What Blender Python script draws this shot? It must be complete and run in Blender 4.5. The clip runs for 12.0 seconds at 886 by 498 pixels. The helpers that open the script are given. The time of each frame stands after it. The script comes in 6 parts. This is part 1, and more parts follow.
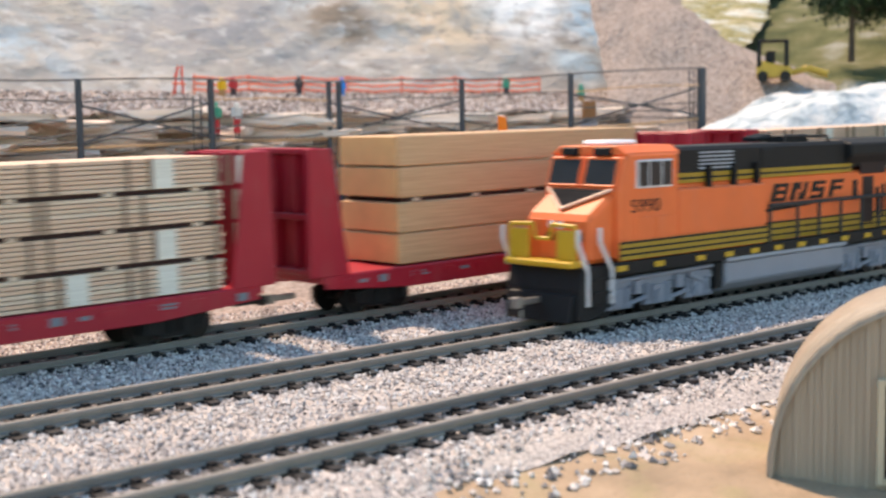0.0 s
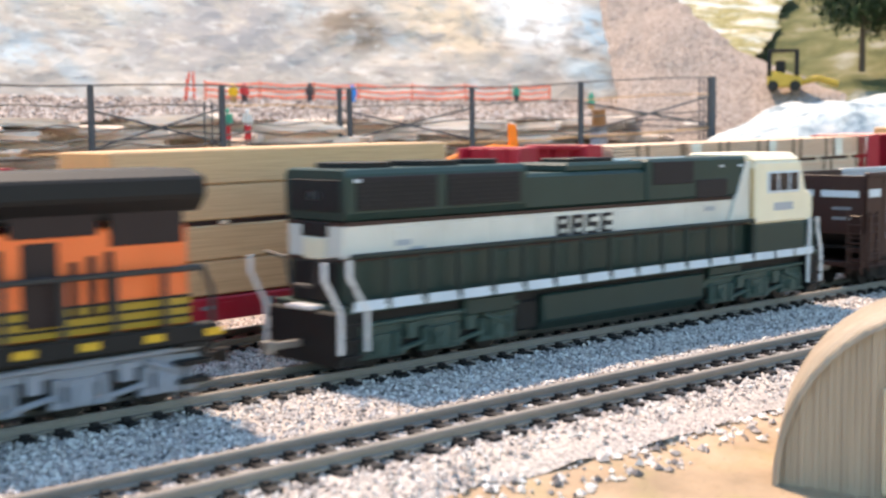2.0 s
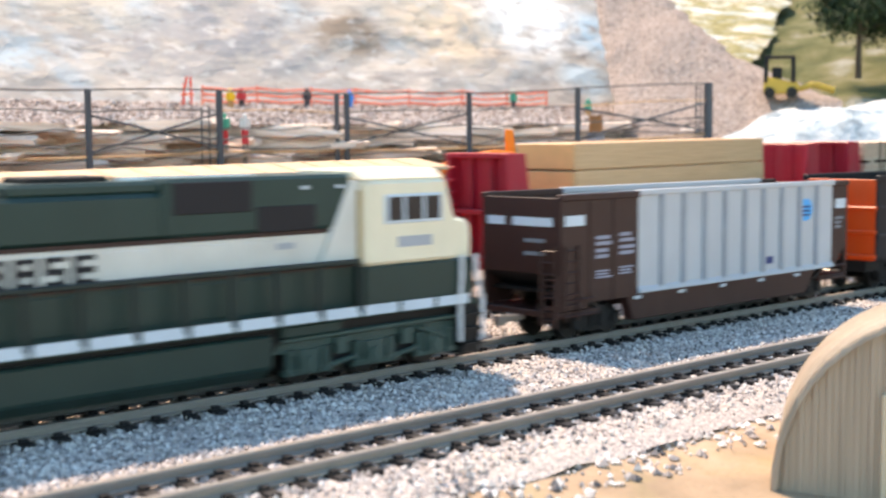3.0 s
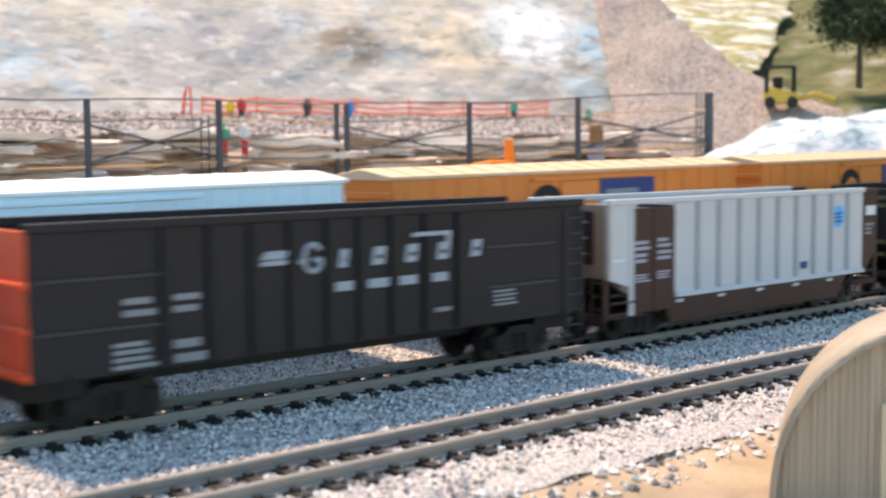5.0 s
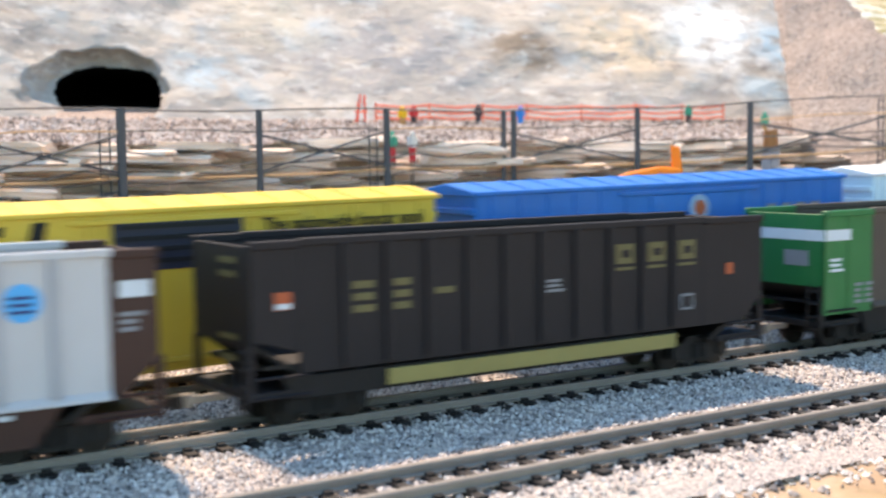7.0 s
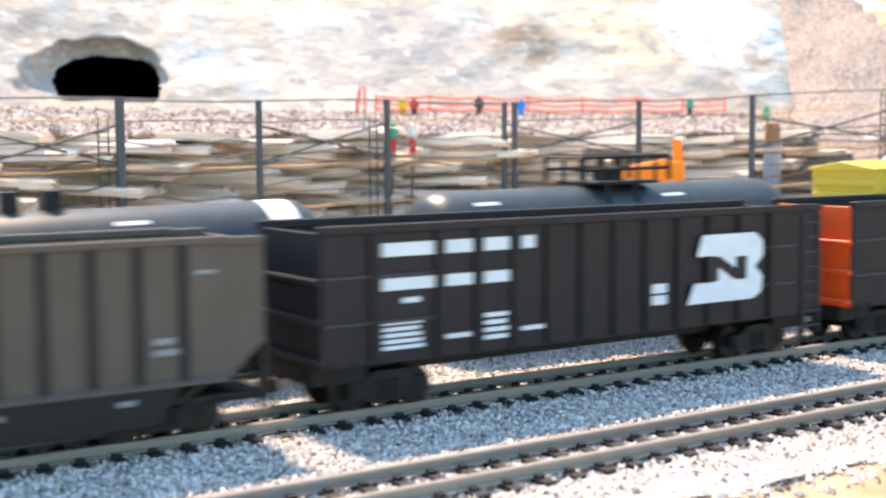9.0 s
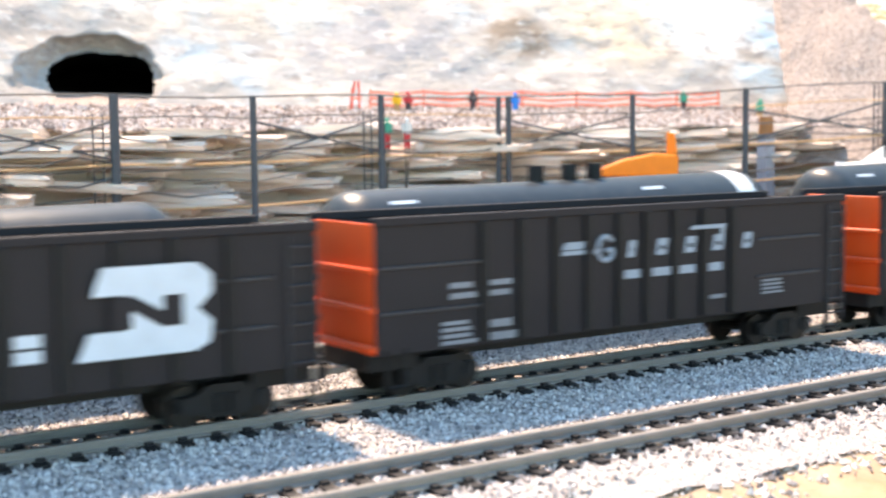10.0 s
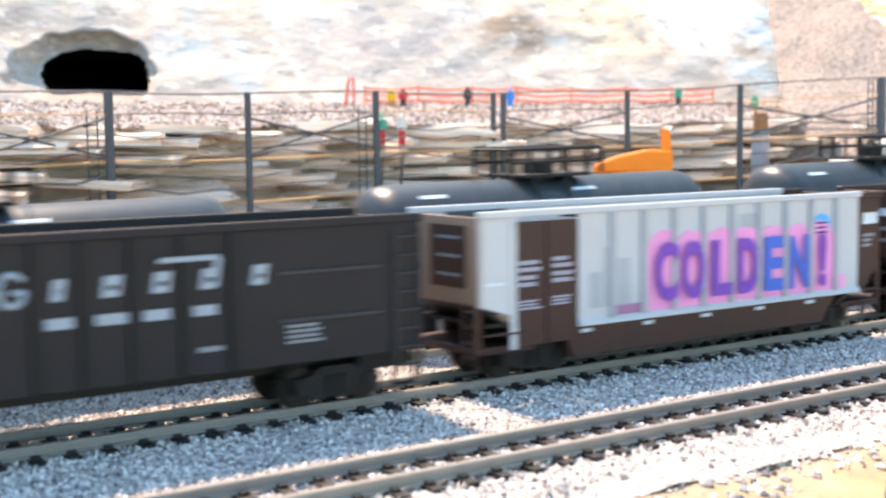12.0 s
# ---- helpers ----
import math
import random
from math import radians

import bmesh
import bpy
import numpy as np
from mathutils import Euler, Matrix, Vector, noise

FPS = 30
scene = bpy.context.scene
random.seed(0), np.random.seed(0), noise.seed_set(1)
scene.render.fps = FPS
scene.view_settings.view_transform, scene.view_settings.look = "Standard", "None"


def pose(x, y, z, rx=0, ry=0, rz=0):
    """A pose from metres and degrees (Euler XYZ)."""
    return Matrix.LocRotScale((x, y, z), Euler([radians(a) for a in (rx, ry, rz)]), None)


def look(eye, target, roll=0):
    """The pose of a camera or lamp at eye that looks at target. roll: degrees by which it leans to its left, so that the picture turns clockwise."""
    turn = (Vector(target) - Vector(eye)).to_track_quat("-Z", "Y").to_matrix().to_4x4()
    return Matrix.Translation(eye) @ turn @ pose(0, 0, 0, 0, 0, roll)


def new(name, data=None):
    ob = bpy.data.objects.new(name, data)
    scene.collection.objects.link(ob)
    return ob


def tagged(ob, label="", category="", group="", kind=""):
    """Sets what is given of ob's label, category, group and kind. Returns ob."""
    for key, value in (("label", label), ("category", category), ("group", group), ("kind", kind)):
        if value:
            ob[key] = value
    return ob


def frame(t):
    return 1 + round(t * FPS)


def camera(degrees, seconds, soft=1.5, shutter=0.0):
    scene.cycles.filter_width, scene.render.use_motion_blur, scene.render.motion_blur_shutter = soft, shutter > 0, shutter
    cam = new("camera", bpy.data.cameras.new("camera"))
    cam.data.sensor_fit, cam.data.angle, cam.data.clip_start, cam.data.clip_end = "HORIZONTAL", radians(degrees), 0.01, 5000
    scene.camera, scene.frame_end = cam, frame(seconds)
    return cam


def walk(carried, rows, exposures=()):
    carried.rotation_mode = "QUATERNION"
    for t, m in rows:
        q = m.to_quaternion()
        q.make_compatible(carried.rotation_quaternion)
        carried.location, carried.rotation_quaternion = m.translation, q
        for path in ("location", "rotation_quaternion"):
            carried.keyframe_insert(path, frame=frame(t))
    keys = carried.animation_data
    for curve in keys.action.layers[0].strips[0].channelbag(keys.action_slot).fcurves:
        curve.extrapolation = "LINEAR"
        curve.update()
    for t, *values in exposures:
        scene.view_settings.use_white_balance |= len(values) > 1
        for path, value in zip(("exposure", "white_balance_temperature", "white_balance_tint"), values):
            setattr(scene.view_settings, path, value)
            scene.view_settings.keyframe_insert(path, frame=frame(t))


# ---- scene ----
MM = 0.001

# ---- camera: seconds, eye x, y, z in mm, turn from +y towards +x, tilt, lean in degrees ----
cam = camera(38.41, 12.0, soft=2.3, shutter=0.5)
cam.data.dof.use_dof = True
cam.data.dof.focus_distance, cam.data.dof.aperture_fstop = 0.235, 44
ROUTE = [
    (0.0, 0.00, -161.90, 37.51, 42.93, -5.56, -0.85),
    (0.5, -0.71, -162.21, 37.52, 42.86, -5.48, -0.67),
    (1.0, -0.11, -161.90, 37.23, 42.70, -5.38, -0.50),
    (1.5, 0.19, -162.12, 37.28, 42.53, -5.29, -0.52),
    (2.0, -0.59, -162.74, 37.59, 42.50, -5.23, -0.50),
    (2.5, -0.57, -162.83, 37.61, 42.52, -5.12, -0.61),
    (3.0, -0.96, -162.50, 37.49, 42.70, -4.98, -0.33),
    (5.0, 0.19, -162.32, 37.03, 42.61, -4.48, -0.37),
    (5.5, 2.00, -163.24, 37.75, 42.22, -4.58, -0.62),
    (6.0, 9.19, -166.51, 38.43, 39.16, -4.55, -0.69),
    (6.5, 6.91, -169.85, 39.89, 35.46, -4.57, -0.71),
    (7.0, 6.59, -170.05, 39.74, 33.90, -4.46, -0.63),
    (9.0, 7.32, -167.90, 40.05, 33.98, -4.86, -0.29),
    (9.5, 7.14, -168.47, 40.11, 34.16, -4.99, -0.42),
    (10.0, 6.97, -168.71, 39.83, 34.19, -5.07, -0.59),
    (10.5, 7.10, -168.27, 40.02, 34.25, -5.14, -0.65),
    (11.0, 7.04, -168.83, 39.94, 34.28, -5.13, -0.64),
    (11.5, 7.00, -168.57, 39.84, 34.36, -5.17, -0.79),
    (12.0, 6.96, -169.05, 39.99, 34.39, -5.26, -0.67),
]


def eye_pose(x, y, z, yaw, pitch, roll):
    a, b = radians(yaw), radians(pitch)
    eye = Vector((x, y, z)) * MM
    way = Vector((math.sin(a) * math.cos(b), math.cos(a) * math.cos(b), math.sin(b)))
    return look(eye, eye + way, roll)


LIGHT = [(t, e, 7250, 12) for t, e in ((0, 0.90), (1, 1.06), (2, 1.28), (3, 1.32), (5, 1.18), (5.5, 1.14), (6, 1.09), (7, 1.28), (9, 1.72), (12, 1.76))]
walk(cam, [(r[0], eye_pose(*r[1:])) for r in ROUTE], LIGHT)

# ---- daylight: high sun from behind the trains, blue sky fill ----
SUN_EL, SUN_AZ = radians(60), radians(6)
world = bpy.data.worlds.new("sky")
scene.world = world
world.use_nodes = True
wn = world.node_tree
sky = wn.nodes.new("ShaderNodeTexSky")
sky.sky_type, sky.sun_disc = "NISHITA", False
sky.ozone_density, sky.dust_density = 3.0, 0.2
sky.sun_elevation, sky.sun_rotation = SUN_EL, SUN_AZ
wn.nodes["Background"].inputs["Strength"].default_value = 0.185
tint = wn.nodes.new("ShaderNodeMix")
tint.data_type, tint.blend_type = "RGBA", "MULTIPLY"
tint.inputs[0].default_value, tint.inputs[7].default_value = 1.0, (0.86, 1.0, 0.93, 1)
wn.links.new(sky.outputs[0], tint.inputs[6])
wn.links.new(tint.outputs[2], wn.nodes["Background"].inputs[0])
sun = new("sun", bpy.data.lights.new("sun", "SUN"))
sun.data.energy, sun.data.angle, sun.data.color = 3.45, radians(1.0), (1.0, 0.80, 0.63)
sun.matrix_world = look((math.sin(SUN_AZ) * math.cos(SUN_EL), math.cos(SUN_AZ) * math.cos(SUN_EL), math.sin(SUN_EL)), (0, 0, 0))


# ---- materials ----
class Mat:
    """A small node builder; noise sizes are given in mm."""

    def __init__(self, name, rough=0.6, metal=0.0):
        self.m = bpy.data.materials.new(name)
        self.m.use_nodes = True
        self.n, self.l = self.m.node_tree.nodes, self.m.node_tree.links
        self.b = self.n["Principled BSDF"]
        self.b.inputs["Roughness"].default_value = rough
        self.b.inputs["Metallic"].default_value = metal
        self.b.inputs["Specular IOR Level"].default_value = 0.35
        self.co = self.n.new("ShaderNodeTexCoord").outputs["Object"]

    def noise(self, size, detail=3.0, stretch=(1, 1, 1), rough=0.55):
        mp = self.n.new("ShaderNodeMapping")
        mp.inputs["Scale"].default_value = [s / (size * MM) for s in stretch]
        self.l.new(self.co, mp.inputs[0])
        t = self.n.new("ShaderNodeTexNoise")
        t.inputs["Scale"].default_value, t.inputs["Detail"].default_value = 1.0, detail
        t.inputs["Roughness"].default_value = rough
        self.l.new(mp.outputs[0], t.inputs["Vector"])
        return t.outputs[0]

    def ramp(self, fac, *stops):
        r = self.n.new("ShaderNodeValToRGB")
        e = r.color_ramp.elements
        while len(e) < len(stops):
            e.new(0.5)
        for k, (pos, col) in enumerate(stops):
            e[k].position, e[k].color = pos, (*col, 1)
        self.l.new(fac, r.inputs[0])
        return r.outputs[0]

    def mix(self, fac, a, b, kind="MIX"):
        x = self.n.new("ShaderNodeMix")
        x.data_type, x.blend_type = "RGBA", kind
        for sock, v in ((x.inputs[0], fac), (x.inputs[6], a), (x.inputs[7], b)):
            if isinstance(v, (int, float)):
                sock.default_value = v
            elif isinstance(v, tuple):
                sock.default_value = (*v, 1)
            else:
                self.l.new(v, sock)
        return x.outputs[2]

    def random(self, island=False):
        if island:
            return self.n.new("ShaderNodeNewGeometry").outputs["Random Per Island"]
        return self.n.new("ShaderNodeObjectInfo").outputs["Random"]

    def ball(self, centre, radius):
        """A soft round mask at a place of the object's space, in mm."""
        d = self.n.new("ShaderNodeVectorMath")
        d.operation = "DISTANCE"
        self.l.new(self.co, d.inputs[0])
        d.inputs[1].default_value = [c * MM for c in centre]
        r = self.n.new("ShaderNodeMapRange")
        r.inputs[1].default_value, r.inputs[2].default_value = radius * 0.45 * MM, radius * MM
        r.inputs[3].default_value, r.inputs[4].default_value = 1, 0
        self.l.new(d.outputs["Value"], r.inputs[0])
        return r.outputs[0]

    def math(self, op, a, b):
        x = self.n.new("ShaderNodeMath")
        x.operation = op
        for sock, v in ((x.inputs[0], a), (x.inputs[1], b)):
            if isinstance(v, (int, float)):
                sock.default_value = v
            else:
                self.l.new(v, sock)
        return x.outputs[0]

    def colour(self, c):
        if isinstance(c, tuple):
            self.b.inputs["Base Color"].default_value = (*c, 1)
        else:
            self.l.new(c, self.b.inputs["Base Color"])
        return self

    def bump(self, fac, depth, strength=0.6):
        x = self.n.new("ShaderNodeBump")
        x.inputs["Distance"].default_value, x.inputs["Strength"].default_value = depth * MM, strength
        self.l.new(fac, x.inputs["Height"])
        self.l.new(x.outputs[0], self.b.inputs["Normal"])
        return self


def paint(name, col, rough=0.42, wear=0.16, dust=(0.32, 0.27, 0.22)):
    """Model paint: the colour, faint mottling, a little dust and a fine grain."""
    m = Mat(name, rough)
    mott = m.noise(9, 4)
    dark = tuple(c * (1 - wear) for c in col)
    base = m.mix(mott, dark, tuple(min(1, c * (1 + wear * 0.7)) for c in col))
    streak = m.ramp(m.noise(3.2, 4, (1, 1, 0.25)), (0.52, (0, 0, 0)), (0.78, (1, 1, 1)))
    base = m.mix(m.math("MULTIPLY", streak, 0.10), base, dust)
    m.colour(base).bump(m.noise(0.35, 2), 0.02, 0.25)
    return m.m


def plain(name, col, rough=0.5, metal=0.0):
    m = Mat(name, rough, metal)
    m.colour(m.mix(m.noise(4, 3), tuple(c * 0.82 for c in col), tuple(min(1, c * 1.12) for c in col)))
    return m.m


def striped(name, a, b, pitch, rough=0.5):
    """Boards: fine layers along z in two tones, broken up along x."""
    m = Mat(name, rough)
    tone = m.mix(m.noise(2.0, 3, (0.08, 1, 4)), a, b)
    grain = m.noise(0.5, 3, (0.05, 1, 2))
    m.colour(m.mix(0.35, tone, m.ramp(grain, (0.3, tuple(c * 0.6 for c in a)), (0.7, b)))).bump(grain, 0.05, 0.4)
    return m.m


ORANGE = paint("orange_paint", (0.88, 0.175, 0.046), 0.4)
CREAM = paint("cream_paint", (0.78, 0.70, 0.53), 0.42)
GREEN = paint("dark_green_paint", (0.014, 0.036, 0.031), 0.42, 0.25, (0.06, 0.07, 0.065))
BLACK = paint("black_paint", (0.0065, 0.006, 0.0065), 0.62, 0.3, (0.025, 0.022, 0.02))
COALBLACK = paint("weathered_black_paint", (0.0112, 0.0092, 0.0122), 0.62, 0.3, (0.034, 0.030, 0.034))
YELLOW = paint("yellow_paint", (0.62, 0.36, 0.025), 0.42)
BANDYELLOW = paint("muted_stripe_yellow", (0.40, 0.245, 0.022), 0.5)
SILVER = paint("silver_paint", (0.47, 0.49, 0.52), 0.38, 0.10)
GREY = paint("grey_paint", (0.36, 0.38, 0.42), 0.45)
BROWN = paint("oxide_brown_paint", (0.040, 0.016, 0.013), 0.5, 0.25, (0.10, 0.07, 0.055))
RED = paint("red_paint", (0.38, 0.013, 0.030), 0.42)
REDORANGE = paint("red_orange_paint", (0.80, 0.085, 0.012), 0.42)
BOXORANGE = paint("boxcar_orange_paint", (0.72, 0.21, 0.040), 0.42)
BOXBLUE = paint("boxcar_blue_paint", (0.006, 0.15, 0.52), 0.36)
BOXWHITE = paint("pale_blue_white_paint", (0.62, 0.78, 0.88), 0.35, 0.08)
WHITEROOF = paint("white_roof_paint", (0.82, 0.83, 0.84), 0.45, 0.06)
BOXYELLOW = paint("boxcar_yellow_paint", (0.64, 0.44, 0.05), 0.42)
CARGREEN = paint("car_green_paint", (0.014, 0.15, 0.045), 0.42)
TANKBLACK = paint("tank_grey_black_paint", (0.035, 0.042, 0.048), 0.36, 0.2)
WHITE = plain("white_lettering", (0.56, 0.63, 0.70), 0.5)
BRANDPALE = plain("worn_brand_white", (0.28, 0.335, 0.40), 0.55)
RUNG = paint("worn_dark_grey_strap", (0.034, 0.033, 0.038), 0.55, 0.3, (0.08, 0.075, 0.075))
LAVENDER = plain("muted_lavender_lettering", (0.30, 0.31, 0.39), 0.55)
ENDBROWN = paint("faded_end_brown_paint", (0.26, 0.165, 0.12), 0.5)
PALE = plain("pale_lettering", (0.20, 0.22, 0.25), 0.55)
FADED = plain("faded_ochre_lettering", (0.13, 0.115, 0.05), 0.6)
OFFWHITE = paint("grimy_off_white_paint", (0.62, 0.60, 0.55), 0.5, 0.22, (0.25, 0.24, 0.22))
LOUVRE = plain("dark_slate_panel", (0.022, 0.025, 0.045), 0.5)
DULLORANGE = plain("dull_orange_label", (0.42, 0.10, 0.04), 0.6)
OCHRE = plain("ochre_lettering", (0.28, 0.24, 0.085), 0.55)
NAVY = plain("navy_mark", (0.02, 0.04, 0.16), 0.5)
BLUEMARK = plain("blue_mark", (0.06, 0.38, 0.78), 0.5)
PINK = plain("pink_spray", (0.80, 0.30, 0.58), 0.6)
VIOLET = plain("violet_spray", (0.19, 0.06, 0.42), 0.6)
GLASS = plain("dark_glazing", (0.02, 0.022, 0.026), 0.12)
STEEL = paint("weathered_rail_steel", (0.25, 0.225, 0.20), 0.45, 0.2, (0.16, 0.13, 0.10))
WHEEL = plain("dark_wheel_steel", (0.018, 0.016, 0.015), 0.45, 0.4)
BRIGHT = plain("dull_metal", (0.30, 0.28, 0.26), 0.4, 0.6)
HANDRAIL = plain("grey_white_handrail", (0.66, 0.66, 0.68), 0.45)
DARKRAIL = plain("black_handrail", (0.03, 0.03, 0.032), 0.5)
TIE = plain("black_plastic_tie", (0.012, 0.011, 0.012), 0.6)
LUMBER = striped("lumber_boards", (0.58, 0.37, 0.23), (0.84, 0.70, 0.56), 1)
LUMBERPALE = striped("pale_lumber_boards", (0.66, 0.42, 0.28), (0.80, 0.57, 0.42), 1)
WRAP = plain("orange_tan_load_wood", (0.80, 0.42, 0.17), 0.55)
POSTGREY = plain("weathered_dark_post", (0.075, 0.078, 0.085), 0.65)
WIRE = plain("grey_brown_wire", (0.12, 0.105, 0.095), 0.6)
RAILTAN = plain("tan_wooden_rail", (0.50, 0.30, 0.15), 0.65)


def ballast_material():
    m = Mat("grey_ballast_stones", 0.8)
    c = m.ramp(m.random(True), (0.0, (0.07, 0.07, 0.08)), (0.14, (0.28, 0.25, 0.24)), (0.40, (0.60, 0.53, 0.49)), (0.75, (0.78, 0.71, 0.65)), (1.0, (0.90, 0.86, 0.82)))
    m.colour(m.mix(m.noise(0.5, 2), c, m.mix(0.35, c, (0.2, 0.18, 0.17)))).bump(m.noise(0.3, 2), 0.06, 0.5)
    return m.m


def ballast_bed_material():
    m = Mat("fine_ballast_bed", 0.85)
    g = m.ramp(m.noise(0.6, 3, rough=0.8), (0.32, (0.09, 0.085, 0.085)), (0.5, (0.42, 0.37, 0.35)), (0.68, (0.72, 0.65, 0.60)))
    m.colour(m.mix(m.ramp(m.noise(22, 3), (0.4, (0, 0, 0)), (0.65, (1, 1, 1))), g, m.mix(0.35, g, (0.5, 0.44, 0.38)))).bump(m.noise(0.7, 3), 0.5, 0.8)
    return m.m


def soil_material():
    m = Mat("tan_sandy_soil", 0.9)
    c = m.ramp(m.noise(16, 5), (0.3, (0.25, 0.183, 0.12)), (0.52, (0.38, 0.272, 0.18)), (0.7, (0.46, 0.345, 0.245)))
    moss = m.ramp(m.noise(9, 4), (0.55, (0, 0, 0)), (0.75, (1, 1, 1)))
    c = m.mix(m.math("MULTIPLY", moss, 0.5), c, (0.27, 0.25, 0.11))
    speck = m.ramp(m.noise(0.9, 2), (0.60, (0, 0, 0)), (0.72, (1, 1, 1)))
    m.colour(m.mix(m.math("MULTIPLY", speck, 0.4), c, (0.16, 0.12, 0.08))).bump(m.noise(1.2, 4), 0.4, 0.7)
    return m.m


def scree_material():
    m = Mat("pinkish_scree_gravel", 0.9)
    g = m.ramp(m.noise(1.7, 4, rough=0.75), (0.3, (0.13, 0.10, 0.085)), (0.5, (0.32, 0.25, 0.215)), (0.7, (0.48, 0.40, 0.35)))
    m.colour(g).bump(m.noise(2.0, 4), 1.2, 0.9)
    return m.m


def strata_material():
    m = Mat("tan_layered_rock", 0.85)
    c = m.ramp(m.random(), (0.0, (0.66, 0.52, 0.42)), (0.35, (0.80, 0.66, 0.55)), (0.7, (0.85, 0.73, 0.63)), (1.0, (0.74, 0.65, 0.58)))
    c = m.mix(m.math("MULTIPLY", m.noise(14, 5, (0.3, 0.3, 2)), 0.5), c, (0.74, 0.60, 0.50))
    crack = m.ramp(m.noise(6, 6, (0.12, 0.12, 1.9)), (0.35, (1, 1, 1)), (0.42, (0, 0, 0)))
    m.colour(m.mix(m.math("MULTIPLY", crack, 0.5), c, (0.17, 0.13, 0.11))).bump(m.noise(3.5, 5, (0.4, 0.4, 1.5)), 1.2, 0.9)
    return m.m


def grass_material():
    m = Mat("olive_grass_turf", 0.95)
    c = m.ramp(m.noise(26, 5), (0.36, (0.040, 0.048, 0.016)), (0.48, (0.095, 0.095, 0.036)), (0.58, (0.17, 0.15, 0.075)), (0.70, (0.34, 0.33, 0.29)))
    m.colour(m.mix(m.noise(1.6, 3), c, m.mix(0.5, c, (0.07, 0.09, 0.02)))).bump(m.noise(1.5, 4), 1.0, 0.8)
    return m.m


BALLAST, BED, SOIL, SCREE, STRATA, GRASS = ballast_material(), ballast_bed_material(), soil_material(), scree_material(), strata_material(), grass_material()


# ---- mesh helpers: all sizes in mm ----
def box(bm, x0, x1, y0, y1, z0, z1):
    m = Matrix.LocRotScale(((x0 + x1) / 2, (y0 + y1) / 2, (z0 + z1) / 2), None, (abs(x1 - x0), abs(y1 - y0), abs(z1 - z0)))
    return bmesh.ops.create_cube(bm, size=1, matrix=m)["verts"]


def rod(bm, p, q, r, seg=8, r2=None):
    p, q = Vector(p), Vector(q)
    d = q - p
    m = Matrix.Translation((p + q) / 2) @ d.to_track_quat("Z", "Y").to_matrix().to_4x4()
    return bmesh.ops.create_cone(bm, cap_ends=True, segments=seg, radius1=r, radius2=r if r2 is None else r2, depth=d.length, matrix=m)["verts"]


def bend(bm, pts, r, seg=6):
    for p, q in zip(pts, pts[1:]):
        rod(bm, p, q, r, seg)


def prism(bm, prof, axis, lo, hi):
    """Extrude a closed outline. axis 'y': outline is (x, z); 'x': (y, z); 'z': (x, y)."""
    put = {"y": lambda a, b, c: (a, c, b), "x": lambda a, b, c: (c, a, b), "z": lambda a, b, c: (a, b, c)}[axis]
    lo_v = [bm.verts.new(put(a, b, lo)) for a, b in prof]
    hi_v = [bm.verts.new(put(a, b, hi)) for a, b in prof]
    bm.faces.new(lo_v)
    bm.faces.new(hi_v)
    n = len(prof)
    for k in range(n):
        bm.faces.new((lo_v[k], lo_v[(k + 1) % n], hi_v[(k + 1) % n], hi_v[k]))


def soften(bm, w=0.15, seg=1):
    bmesh.ops.recalc_face_normals(bm, faces=bm.faces)
    sharp = [e for e in bm.edges if len(e.link_faces) == 2 and e.calc_face_angle(0) > 0.6]
    bmesh.ops.bevel(bm, geom=sharp, offset=w, segments=seg, affect="EDGES", clamp_overlap=True)


def mesh_of(bm, name, smooth=False):
    bmesh.ops.recalc_face_normals(bm, faces=bm.faces)
    bmesh.ops.scale(bm, vec=(MM, MM, MM), verts=bm.verts)
    me = bpy.data.meshes.new(name)
    bm.to_mesh(me)
    bm.free()
    if smooth:
        me.shade_smooth()
    return me


def part(name, bm, mat, parent=None, label="", smooth=False):
    me = mesh_of(bm, name, smooth)
    me.materials.append(mat)
    ob = new(name, me)
    if parent:
        ob.parent = parent
    if label:
        tagged(ob, label=label)
    return ob


def piece(name, shape, mat, parent=None, label="", bevel=0.0, smooth=False):
    """part() from a function that fills a fresh bmesh."""
    bm = bmesh.new()
    shape(bm)
    if bevel:
        soften(bm, bevel)
    return part(name, bm, mat, parent, label, smooth)


def block(name, mat, parent, *boxes, bevel=0.0, label=""):
    return piece(name, lambda bm: [box(bm, *b) for b in boxes], mat, parent, label, bevel)


def thing(name, label, category, group=""):
    return tagged(new(name), label, category, group)


def grid_mesh(name, mat, us, vs, place, kind="structure", smooth=True):
    """A sheet from a function of two numbers, in mm."""
    pts = [tuple(c * MM for c in place(u, v)) for u in us for v in vs]
    w = len(vs)
    faces = [(i * w + j, (i + 1) * w + j, (i + 1) * w + j + 1, i * w + j + 1) for i in range(len(us) - 1) for j in range(w - 1)]
    me = bpy.data.meshes.new(name)
    me.from_pydata(pts, [], faces)
    me.materials.append(mat)
    if smooth:
        me.shade_smooth()
    return tagged(new(name, me), kind=kind)


def fbm(x, y, z, size, octaves=4):
    return noise.fractal(Vector((x / size, y / size, z / size)), 1.0, 2.1, octaves)


# ---- the layout: ground, ballast, tracks ----
TRACKS = {"near": -40.5, "middle": 0.0, "far": 40.3}


FAR_GRADE = 0.012


def far_rise(x, y):
    """The far track climbs gently towards +x."""
    return FAR_GRADE * max(0, x - 130) * min(1, max(0, (y - 22) / 10))


